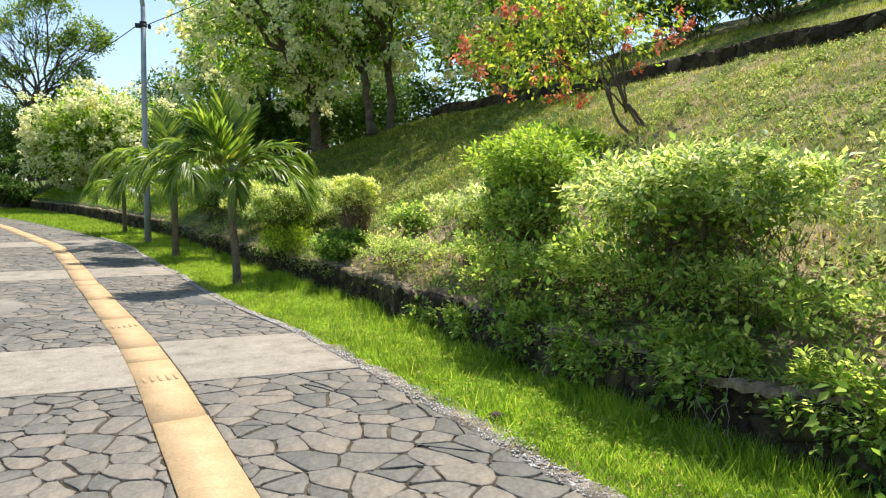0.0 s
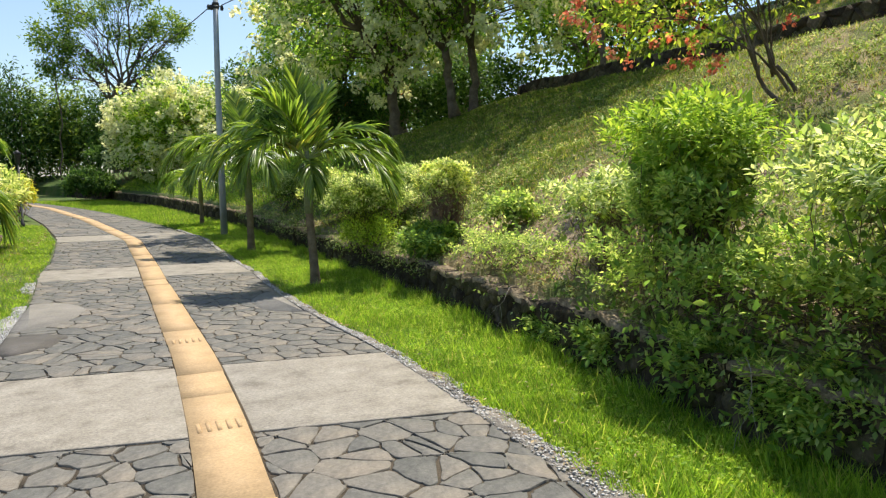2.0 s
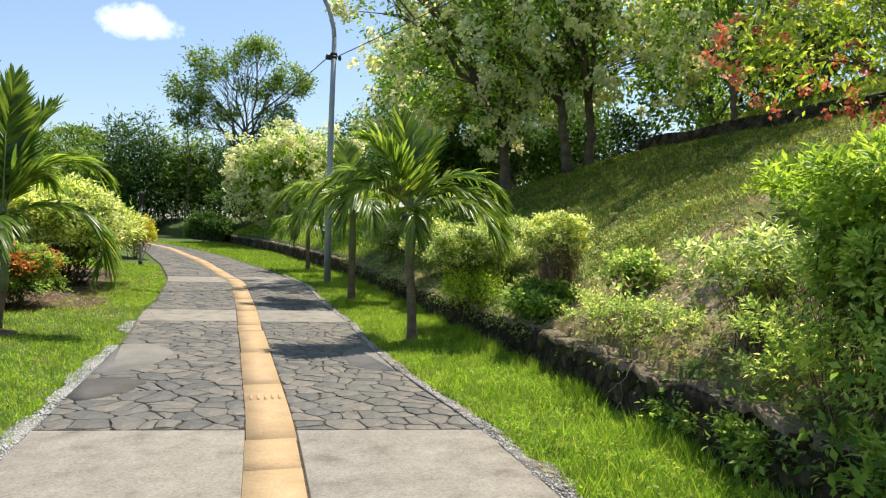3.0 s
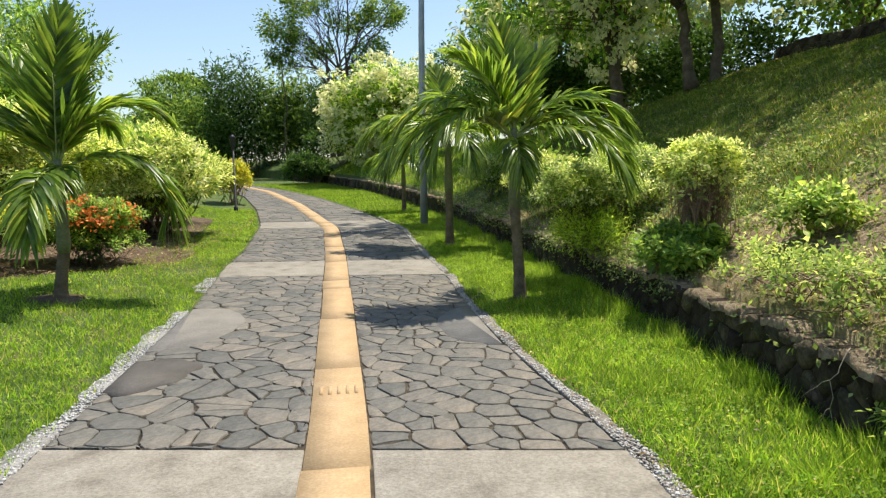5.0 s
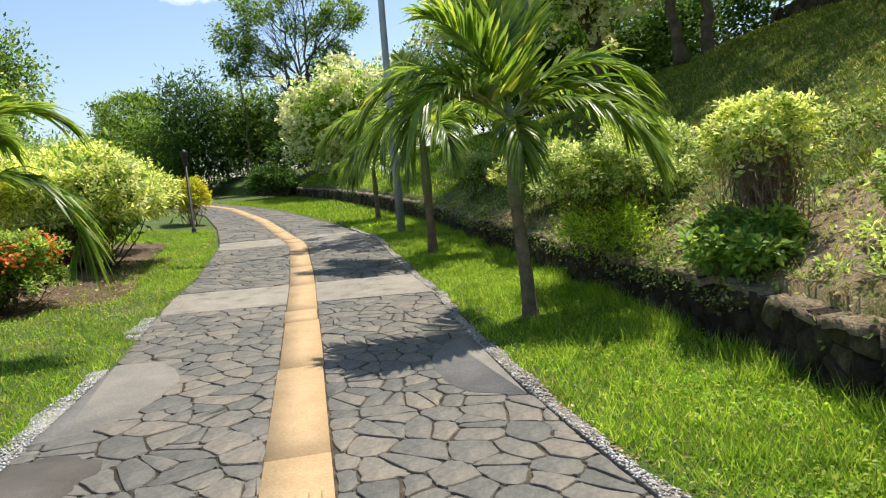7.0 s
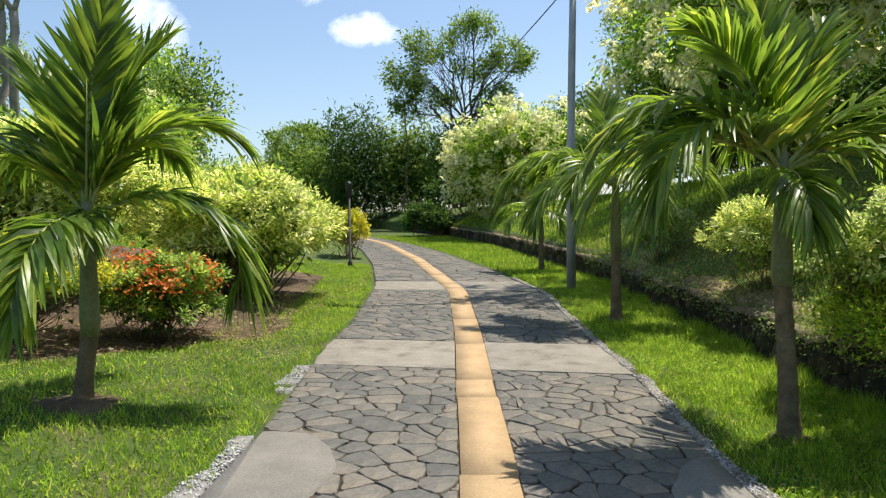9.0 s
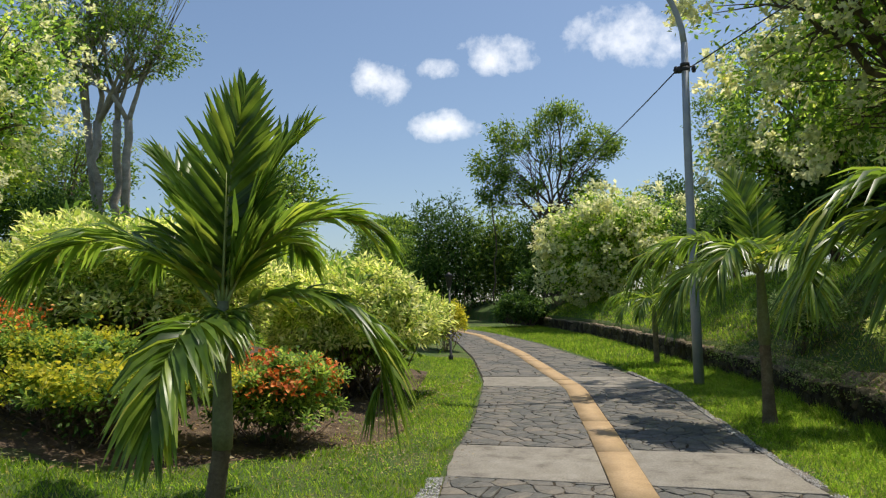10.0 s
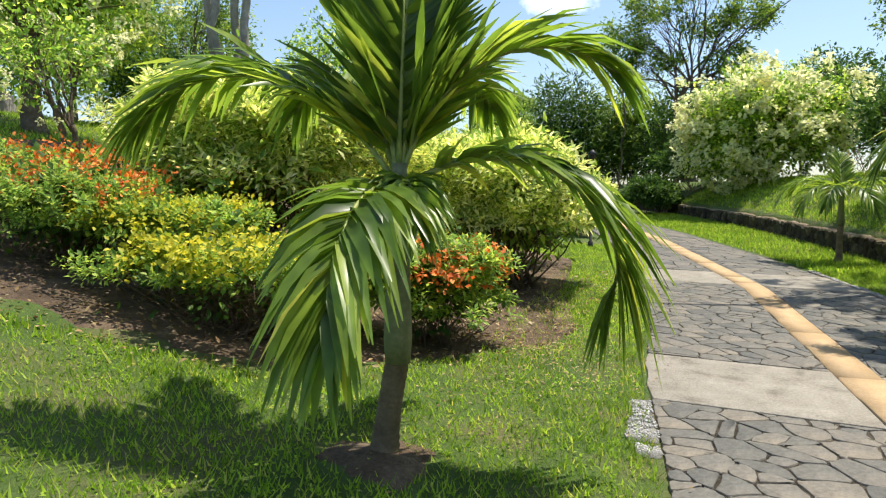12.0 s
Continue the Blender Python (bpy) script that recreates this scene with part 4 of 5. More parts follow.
palm((3.0, 19.1, gz(3.0, 19.1)), 0.95, 0.95, 0.1,
     [(95, 82, 1.5, 40), (185, 50, 1.8, 120), (210, 30, 1.6, 115), (240, 45, 1.5, 120), (0, 55, 1.5, 115), (330, 45, 1.5, 118), (290, 35, 1.4, 120), (50, 55, 1.5, 105), (130, 55, 1.6, 110), (160, 30, 1.4, 110)],
     "young feather palm in the grass verge beside a lamp post", 11, 52, 0.52, (0, 0), 0.8)
palm((2.74, 26.0, gz(2.74, 26.0)), 0.7, 0.65, 0.085,
     [(95, 75, 1.0, 50), (185, 48, 1.25, 120), (215, 35, 1.2, 115), (250, 40, 1.1, 120), (0, 50, 1.2, 115), (330, 40, 1.2, 118), (290, 35, 1.1, 120), (50, 50, 1.1, 105), (130, 50, 1.2, 110)],
     "small feather palm at the far end of the verge", 13, 36, 0.38)


# ---- lamp post and cable ----
def street_lamp(loc):
    top = thing("street_lamp", "tall grey steel lamp post with a curved arm", "street lamp", loc)
    build("pole", *tube([(0, 0, -0.1), (0.01, 0, 2.2), (0.04, 0, 4.2), (0.08, 0, 5.9)], [0.085, 0.075, 0.066, 0.058], 14), M_steel, top, smooth=True)
    a = np.linspace(0, 1, 10)
    arm = np.stack([0.08 - 1.35 * a ** 1.8, 0.0 * a, 5.85 + 1.75 * np.sin(a * 1.45)], 1)
    build("arm", *tube(arm, np.linspace(0.056, 0.035, 10), 12), M_steel, top, smooth=True)
    end = arm[-1]
    build("lamp_head", *tube([end + [0.12, 0, 0], end + [0, 0, 0.02], end + [-0.25, 0, 0.02], end + [-0.6, 0, -0.03], end + [-0.68, 0, -0.04]], [0.03, 0.09, 0.12, 0.09, 0.02], 12), M_steel, top, "grey lamp head", True)
    for z in (5.42, 5.5):
        build("clamp", *tube([(0.07, 0, z - 0.03), (0.07, 0, z + 0.03)], [0.085, 0.085], 12), M_dark_metal, top)
    for dx in (-0.16, -0.1, 0.14):
        build("insulator", *tube([(0.07 + dx, -0.02, 5.36), (0.07 + dx, -0.02, 5.42), (0.07 + dx, -0.02, 5.48)], [0.03, 0.045, 0.02], 8), M_dark_metal, top)
    build("bracket", *tube([(-0.12, -0.02, 5.46), (0.24, -0.02, 5.46)], [0.014, 0.014], 6), M_dark_metal, top)
    return top


LAMP = (2.93, 22.7, gz(2.93, 22.7))
street_lamp(LAMP)


def cable(a, b, sag):
    t = np.linspace(0, 1, 24)[:, None]
    P = np.array(a) * (1 - t) + np.array(b) * t - np.array([0, 0, 1.0]) * sag * 4 * t * (1 - t)
    tagged(build("overhead_cable", *tube(P, np.full(24, 0.012), 5), M_cable), "thin black overhead cable tied to the lamp post", "cable", "overhead cables")


cable((LAMP[0] - 0.05, LAMP[1], LAMP[2] + 5.44), (-4.0, 62.0, 9.0), 1.2)
cable((LAMP[0] + 0.2, LAMP[1], LAMP[2] + 5.48), (16.0, 10.0, 12.5), 0.5)


def garden_lamp(loc):
    top = thing("garden_lamp", "slim black garden lamp post beside the path", "lamp post", loc)
    build("post", *tube([(0, 0, -0.05), (0, 0, 0.12), (0, 0, 0.14), (0, 0, 1.75)], [0.06, 0.06, 0.032, 0.028], 10), M_dark_metal, top)
    build("lantern", *tube([(0, 0, 1.74), (0, 0, 1.8), (0, 0, 2.0), (0, 0, 2.03), (0, 0, 2.12)], [0.04, 0.06, 0.08, 0.11, 0.01], 8), M_dark_metal, top)


garden_lamp((-1.85, 27.3, gz(-1.85, 27.3)))

# ---- shrubs on the bank behind the low wall ----
HEDGE = "shrubs on the bank"
for label, x, y, rx, ry, h, z0, mat, nc, per, L, W, seed, stems, box, inner, twigs, sprig, lump in [
        ("overgrown green hedge shrub with pale young leaves above the wall", 3.98, 6.2, 0.42, 0.75, 0.98, 0.5, L_bush, 900, 12, 0.05, 0.023, 41, 80, 0.25, L_ixora, 5, 0.05, 0.22),
        ("tall hedge shrub grown over with bright green vine", 3.98, 7.95, 0.3, 0.4, 1.08, 0.3, L_weed, 560, 12, 0.05, 0.023, 42, 60, 0.2, L_ixora, 5, 0.05, 0.22),
        ("loose leggy hedge shrub with thin stems", 4.3, 9.15, 0.36, 0.5, 0.72, 0.3, L_bush, 330, 10, 0.052, 0.022, 43, 50, 0.1, L_weed, 4, 0.05, 0.28),
        ("overgrown green hedge shrub at the path's start", 4.2, 4.5, 0.36, 0.5, 0.95, 0.45, L_bush, 520, 12, 0.05, 0.023, 44, 50, 0.2, L_ixora, 5, 0.05, 0.22),
        ("upright clipped shrub with bare reddish stems below", 4.42, 12.75, 0.31, 0.33, 1.0, 0.5, L_varieg, 560, 10, 0.046, 0.02, 45, 120, 0.3, L_bush, 6, 0.035, 0.16),
        ("rounded clipped shrub with pale green top", 4.15, 15.0, 0.55, 0.58, 1.0, 0.4, L_bush, 900, 11, 0.05, 0.022, 46, 70, 0.2, L_ixora, 5, 0.045, 0.18),
        ("rounded clipped shrub with pale green top", 4.8, 15.4, 0.45, 0.5, 0.85, 0.3, L_bush, 600, 11, 0.05, 0.022, 47, 40, 0.2, L_ixora, 4, 0.045, 0.18),
        ("rounded pale variegated shrub behind the low wall", 4.4, 17.7, 0.55, 0.65, 0.95, 0.2, L_varieg, 800, 11, 0.055, 0.024, 48, 30, 0.1, L_ixora, 3, 0.05, 0.18),
        ("small round shrub behind the low wall", 4.25, 21.6, 0.5, 0.5, 0.9, 0.3, L_bush, 500, 11, 0.055, 0.024, 49, 30, 0.1, L_ixora, 3, 0.05, 0.18),
        ("small dark shrub behind the low wall", 4.7, 24.0, 0.5, 0.5, 0.7, 0.2, L_ixora, 400, 11, 0.06, 0.028, 50, 24, 0.1, L_ixora, 3, 0.05, 0.18)]:
    bush("hedge_shrub", label, "shrub", (x, y, gz(x, y) - 0.02), rx, ry, h, z0, mat, nc, per, L, W, seed, stems, 0.0045, box, None, HEDGE, lump, None, inner, twigs, 0.0, sprig, M_twig if seed == 45 else M_dark_twig)
bush("climbing_vine", "bright green vine spilling over the hedge top", "vine", (4.02, 8.0, gz(4.02, 8.0)), 0.36, 0.5, 1.24, 0.8, L_vine, 260, 11, 0.06, 0.023, 61, 10, 0.006, 0.0, None, "", 0.32, sprig=0.07, twig_mat=M_dark_twig)
bush("climbing_vine", "leafy weeds tumbling over the low stone wall", "vine", (3.86, 6.9, gz(4.1, 6.9) - 0.1), 0.28, 1.7, 0.46, -0.1, L_weed, 900, 11, 0.046, 0.021, 62, 40, 0.005, 0.0, None, "", 0.32, sprig=0.05, inner=L_ixora, twig_mat=M_dark_twig)
bush("climbing_vine", "leafy weeds tumbling over the low stone wall", "vine", (4.1, 10.6, gz(4.3, 10.6) - 0.1), 0.35, 0.9, 0.34, 0.0, L_weed, 200, 10, 0.038, 0.019, 63, 16, 0.005, 0.0, None, "", 0.32, sprig=0.05, twig_mat=M_dark_twig)
for k, (x, y, ry, h) in enumerate([(3.58, 4.7, 0.5, 0.5), (3.62, 5.85, 0.42, 0.5), (3.66, 6.75, 0.3, 0.42), (3.72, 7.55, 0.35, 0.42), (3.79, 8.5, 0.3, 0.34), (3.86, 9.3, 0.25, 0.25)]):
    bush("wall_weeds", "tangled green weeds hiding the foot of the stone wall", "weeds", (x, y, gz(3.4, y)), 0.13, ry, h, 0.08, L_weed, 560, 11, 0.046, 0.02, 210 + k, 44, 0.004, 0.0, None, "weeds along the wall", 0.4, 0.1, L_ixora, sprig=0.06, twig_mat=M_dark_twig)
def dry_tendril(y, seed):
    """A bare pale stem that hangs down the face of the low wall and forks near its foot."""
    rng = np.random.default_rng(seed)
    top = thing("dry_tendril", "thin pale dry stem hanging down the dark stone wall", "vine", (float(x_wall(y)) - 0.1, y, gz(3.4, y)), "dry stems on the wall")
    P = curve_to([0.06, rng.normal(0, 0.05), 0.46], [-0.06, rng.normal(0, 0.12), 0.02], [-0.07, rng.normal(0, 0.05), 0.05], 9, rng, 0.012)
    stem = build("stem", *tube(P, np.linspace(0.0026, 0.0014, 9), 5), M_pale_bark, top)
    for k in (4, 6):
        build("twig", *tube(curve_to(P[k], P[k] + [-0.04, rng.normal(0, 0.09), -0.14], [0, 0, 0.02], 5, rng, 0.006), np.linspace(0.0018, 0.001, 5), 4), M_pale_bark, stem)


for k, y in enumerate((5.5, 5.75, 7.1, 9.9)):
    dry_tendril(y, 300 + k)
bush("weed_clump", "dark green weeds at the foot of the clipped shrub", "weeds", (4.2, 12.7, gz(4.2, 12.7) - 0.05), 0.38, 0.42, 0.36, 0.0, L_ixora, 330, 9, 0.065, 0.036, 67, 14, 0.005, lump=0.22, sprig=0.06, inner=L_ixora)
bush("weed_clump", "grassy green weeds below the rounded shrub", "weeds", (4.05, 14.8, gz(4.2, 14.8) - 0.1), 0.32, 0.8, 0.42, 0.0, L_vine, 260, 16, 0.06, 0.014, 68, 14, 0.005)
bush("weed_clump", "broad-leaved green weeds on the dry bank", "weeds", (4.75, 11.6, gz(4.75, 11.6)), 0.28, 0.3, 0.38, 0.05, L_weed, 200, 9, 0.052, 0.032, 64, 12, 0.005, lump=0.22, sprig=0.06, inner=L_ixora)
bush("weed_clump", "broad-leaved green weeds on the dry bank", "weeds", (5.9, 10.0, gz(5.9, 10.0)), 0.4, 0.5, 0.4, 0.05, L_weed, 190, 9, 0.06, 0.034, 65, 12, 0.005, lump=0.25, sprig=0.06, inner=L_ixora)
bush("weed_clump", "yellow-green weeds under the coral-leaved tree", "weeds", (6.6, 10.9, gz(6.6, 10.9)), 0.7, 0.8, 0.4, 0.02, L_vine, 220, 9, 0.09, 0.05, 66, 12, 0.005, lump=0.25, sprig=0.07, inner=L_ixora)

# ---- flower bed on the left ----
# L_dark within these shrubs puts their inner shade into the leaf colour
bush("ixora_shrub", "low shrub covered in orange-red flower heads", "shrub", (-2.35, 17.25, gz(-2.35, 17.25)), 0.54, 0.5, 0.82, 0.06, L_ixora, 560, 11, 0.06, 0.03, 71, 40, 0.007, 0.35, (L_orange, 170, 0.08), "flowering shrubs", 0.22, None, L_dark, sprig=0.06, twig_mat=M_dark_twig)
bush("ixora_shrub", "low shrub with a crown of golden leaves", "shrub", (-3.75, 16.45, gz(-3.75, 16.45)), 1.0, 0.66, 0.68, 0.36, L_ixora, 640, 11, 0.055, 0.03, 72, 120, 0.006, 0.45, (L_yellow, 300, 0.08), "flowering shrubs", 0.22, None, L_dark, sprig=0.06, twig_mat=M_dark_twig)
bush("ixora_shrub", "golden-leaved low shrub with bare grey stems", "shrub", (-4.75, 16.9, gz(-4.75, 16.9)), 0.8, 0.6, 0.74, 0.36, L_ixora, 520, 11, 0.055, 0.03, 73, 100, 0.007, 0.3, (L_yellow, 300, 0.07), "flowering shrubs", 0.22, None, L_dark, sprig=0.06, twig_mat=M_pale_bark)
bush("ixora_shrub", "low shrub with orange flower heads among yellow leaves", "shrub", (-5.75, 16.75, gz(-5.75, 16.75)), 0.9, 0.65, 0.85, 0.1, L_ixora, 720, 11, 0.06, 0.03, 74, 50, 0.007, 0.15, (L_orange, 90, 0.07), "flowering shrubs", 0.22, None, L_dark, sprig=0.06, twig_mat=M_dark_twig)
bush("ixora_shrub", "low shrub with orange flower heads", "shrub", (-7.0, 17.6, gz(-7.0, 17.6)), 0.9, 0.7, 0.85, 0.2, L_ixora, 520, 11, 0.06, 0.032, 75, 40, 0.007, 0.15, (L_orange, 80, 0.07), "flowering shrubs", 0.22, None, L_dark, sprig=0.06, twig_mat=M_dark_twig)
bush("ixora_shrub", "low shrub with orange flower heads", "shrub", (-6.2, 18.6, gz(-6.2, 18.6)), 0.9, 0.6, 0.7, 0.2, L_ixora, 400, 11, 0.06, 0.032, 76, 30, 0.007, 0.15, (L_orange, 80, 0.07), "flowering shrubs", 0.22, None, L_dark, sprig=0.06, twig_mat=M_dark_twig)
VAR = "variegated bushes"
# darker L_ixora leaves within: the bushes' inner shade, done by colour
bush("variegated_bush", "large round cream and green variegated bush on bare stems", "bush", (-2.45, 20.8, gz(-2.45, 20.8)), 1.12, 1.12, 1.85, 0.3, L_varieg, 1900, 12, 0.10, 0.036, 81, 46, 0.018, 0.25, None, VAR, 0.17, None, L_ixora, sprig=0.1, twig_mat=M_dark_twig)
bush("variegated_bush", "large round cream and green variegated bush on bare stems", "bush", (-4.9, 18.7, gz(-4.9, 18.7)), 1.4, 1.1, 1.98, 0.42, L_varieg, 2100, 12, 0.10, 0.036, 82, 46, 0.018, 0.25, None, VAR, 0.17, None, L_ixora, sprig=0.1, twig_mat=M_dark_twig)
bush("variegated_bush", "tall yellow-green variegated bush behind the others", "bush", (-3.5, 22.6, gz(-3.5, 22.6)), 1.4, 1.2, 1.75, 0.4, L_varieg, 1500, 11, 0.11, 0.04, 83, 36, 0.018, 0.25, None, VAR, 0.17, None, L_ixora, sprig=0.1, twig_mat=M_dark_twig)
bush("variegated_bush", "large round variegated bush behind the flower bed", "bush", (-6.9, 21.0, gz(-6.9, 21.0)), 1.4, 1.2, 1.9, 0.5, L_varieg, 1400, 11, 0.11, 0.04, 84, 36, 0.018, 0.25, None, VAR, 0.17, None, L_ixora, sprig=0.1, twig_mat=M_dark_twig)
bush("golden_shrub", "bright golden-leaved shrub at the path's bend", "shrub", (-2.35, 30.0, gz(-2.35, 30.0)), 0.5, 0.6, 1.3, 0.2, L_yellow, 420, 11, 0.08, 0.036, 85, 24, 0.01, 0.1, lump=0.2, sprig=0.08)

# ---- trees on the bank ----
tree("flowering_tree", "large leafy tree with cream white blossom on the bank", (9.5, 22.2, gz(9.5, 22.2)), 1.7, 0.17,
     [(0, 0, 4.6, 2.9, 2.6, 2.6), (-1.6, -0.6, 3.6, 2.0, 1.8, 1.7), (1.4, 0.6, 3.6, 2.0, 1.8, 1.6), (0.3, 0, 7.2, 2.2, 2.0, 1.8)], 215, 50, 0.17, 0.075, L_tree, 91, None, (L_blossom, 620, 0.2), 0.34, ((0.0, 0.0), (-0.9, 0.3)), "flowering trees")
tree("flowering_tree", "tall leafy tree with cream blossom and a dark trunk", (8.3, 24.6, gz(8.3, 24.6)), 1.5, 0.24,
     [(-0.6, 0, 4.2, 2.6, 2.4, 2.3), (-2.2, 0.4, 3.4, 2.0, 1.8, 1.4), (0.2, 0, 6.8, 2.6, 2.4, 2.0), (-1.9, 0, 5.6, 1.5, 1.4, 1.1), (-3.4, -0.5, 4.6, 1.4, 1.4, 1.3)], 215, 46, 0.17, 0.075, L_tree, 92, None, (L_blossom, 560, 0.2), 0.36, ((0.0, 0.0),), "flowering trees")
tree("flowering_tree", "slender tree with white blossom beside the terrace wall", (10.5, 17.8, gz(10.5, 17.8)), 1.2, 0.1,
     [(0, 0, 3.0, 1.5, 1.5, 1.5), (-0.6, 0.4, 4.4, 1.3, 1.3, 1.1), (0.8, -0.2, 4.4, 1.2, 1.2, 1.1)], 150, 36, 0.15, 0.065, L_tree, 93, None, (L_blossom, 260, 0.14), 0.3, ((0.0, 0.0),), "flowering trees")
tree("flowering_tree", "leafy tree with cream blossom beyond the bank's crest", (7.8, 29.6, gz(7.8, 29.6)), 1.9, 0.16,
     [(-0.6, 0, 4.4, 2.0, 1.8, 1.6), (0.9, 0, 5.4, 1.9, 1.7, 1.5), (-1.5, 0, 3.2, 1.3, 1.2, 0.9)], 230, 46, 0.17, 0.075, L_tree, 100, None, (L_blossom, 300, 0.2), 0.34, ((0.0, 0.0),), "flowering trees")
tree("coral_leaf_tree", "small spreading tree with coral red and lime leaves", (7.65, 10.25, gz(7.65, 10.25)), 0.3, 0.034,
     [(-1.1, 0.6, 1.05, 1.1, 0.9, 0.55), (-0.5, 0.2, 1.6, 1.0, 0.9, 0.55), (-0.9, 0.8, 2.1, 0.8, 0.8, 0.5), (-1.5, 0.6, 1.4, 0.6, 0.6, 0.4)], 130, 22, 0.095, 0.04, L_lime, 94, None, (L_red, 90, 0.085), 0.2, ((0.0, 0.0), (-0.25, 0.1), (0.15, 0.2)))
tree("flowering_tree", "broad round tree covered in white blossom", (3.1, 39.5, gz(3.1, 39.5)), 1.0, 0.18,
     [(0, 0, 2.0, 2.3, 2.1, 1.7), (1.1, 0, 2.4, 1.7, 1.7, 1.3), (-0.9, 0, 1.5, 1.6, 1.5, 1.2)], 360, 46, 0.17, 0.08, L_tree, 95, None, (L_blossom, 620, 0.24), 0.34, ((0.0, 0.0),), "flowering trees")
tree("feathery_tree", "tall airy tree with feathery foliage and bare limbs", (0.7, 50.0, gz(0.7, 50.0)), 4.2, 0.17,
     [(-2.784, 0, 7.4, 1.33, 1.12, 0.79), (-1.344, 0, 9, 1.33, 1.23, 0.79), (0.864, 0, 10, 1.23, 0.93, 0.70), (2.88, 0, 8.3, 1.23, 1.12, 0.79), (0.768, 0, 7.9, 1.02, 1.02, 0.62), (-0.768, 0, 6.2, 1.02, 0.93, 0.44), (-2.592, 0, 5.8, 0.82, 0.82, 0.44), (2.112, 0, 6.2, 1.02, 0.93, 0.62), (2.496, 0, 4.6, 1.23, 1.02, 0.70)],
     210, 66, 0.22, 0.075, L_fine, 96, None, None, 0.29, ((-0.5, 0.0), (0.4, 0.0), (0.9, 0.2)), limbs=16)
tree("slender_tree", "thin bare-stemmed tree with a small tuft of leaves", (-2.3, 50.0, gz(-2.3, 50.0)), 6.3, 0.055,
     [(0.1, 0, 6.5, 0.55, 0.5, 0.35), (-0.3, 0, 6.2, 0.4, 0.4, 0.3)], 16, 26, 0.26, 0.08, L_fine, 101, None, None, 0.2, limbs=4)
tree("round_tree", "dense round-topped tree in the distance", (-10.5, 60.0, gz(-10.5, 60.0)), 2.0, 0.25,
     [(0, 0, 5.5, 2.3, 2.2, 1.5), (0, 0, 4.0, 2.8, 2.5, 1.1), (0, 0, 2.5, 2.8, 2.4, 1.1)], 280, 60, 0.24, 0.1, L_fine, 97, None, None, 0.4, flat=0.5)
tree("feathery_tree", "small feathery tree beyond the blossom trees", (9.8, 48.0, gz(9.8, 48.0)), 5.5, 0.12,
     [(0, 0, 9.0, 1.3, 1.2, 1.4), (0.8, 0, 7.2, 1.8, 1.5, 1.2)], 70, 50, 0.2, 0.075, L_fine, 98, None, None, 0.35)
tree("rain_tree", "dark spreading tree with flat feathery branches behind the bank", (11.0, 31.0, gz(11.0, 31.0)), 3.5, 0.2,
     [(-3.4, 0, 6.4, 2.2, 1.8, 0.35), (-2.2, 0, 8.4, 2.2, 1.8, 0.4), (0.3, 0, 9.4, 2.4, 2.0, 0.5), (1.5, 0, 7.0, 2.2, 2.0, 0.5)], 130, 52, 0.16, 0.06, L_fine, 99, None, None, 0.36, flat=0.4)

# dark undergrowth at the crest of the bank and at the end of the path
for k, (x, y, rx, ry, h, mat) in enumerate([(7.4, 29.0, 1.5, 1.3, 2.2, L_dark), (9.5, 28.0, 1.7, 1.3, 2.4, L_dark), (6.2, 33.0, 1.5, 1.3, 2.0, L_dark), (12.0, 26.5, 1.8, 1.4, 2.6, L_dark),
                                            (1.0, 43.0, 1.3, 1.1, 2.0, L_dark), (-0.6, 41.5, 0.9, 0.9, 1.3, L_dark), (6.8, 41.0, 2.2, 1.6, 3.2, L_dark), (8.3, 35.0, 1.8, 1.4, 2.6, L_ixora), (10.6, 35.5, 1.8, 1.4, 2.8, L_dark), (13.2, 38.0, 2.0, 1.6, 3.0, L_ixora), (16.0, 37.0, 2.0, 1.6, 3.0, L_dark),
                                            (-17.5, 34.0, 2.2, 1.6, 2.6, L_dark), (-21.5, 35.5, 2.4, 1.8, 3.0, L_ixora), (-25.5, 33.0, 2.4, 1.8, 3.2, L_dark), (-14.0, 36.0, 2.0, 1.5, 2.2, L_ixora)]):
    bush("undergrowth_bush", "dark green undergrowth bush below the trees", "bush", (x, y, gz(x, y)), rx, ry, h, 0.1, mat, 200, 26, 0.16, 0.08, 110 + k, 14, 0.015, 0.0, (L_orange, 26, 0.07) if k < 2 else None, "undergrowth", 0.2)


# flowering shrubs on the terrace above the upper wall
for k, (x, y, r, h, petal) in enumerate([(13.2, 12.5, 1.3, 1.5, L_red), (13.6, 15.4, 1.5, 1.9, L_red), (13.0, 18.4, 1.4, 1.8, L_blossom), (14.6, 10.2, 1.4, 1.7, L_red), (13.8, 21.0, 1.6, 2.2, L_blossom), (16.6, 13.0, 1.8, 2.6, L_blossom), (16.8, 17.4, 1.8, 2.6, L_red), (17.6, 8.6, 1.8, 2.6, L_blossom)]):
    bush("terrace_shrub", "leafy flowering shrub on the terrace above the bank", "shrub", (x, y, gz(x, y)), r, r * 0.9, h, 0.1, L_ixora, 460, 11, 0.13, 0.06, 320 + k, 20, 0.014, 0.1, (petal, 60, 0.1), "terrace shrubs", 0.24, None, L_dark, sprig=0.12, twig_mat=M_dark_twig)


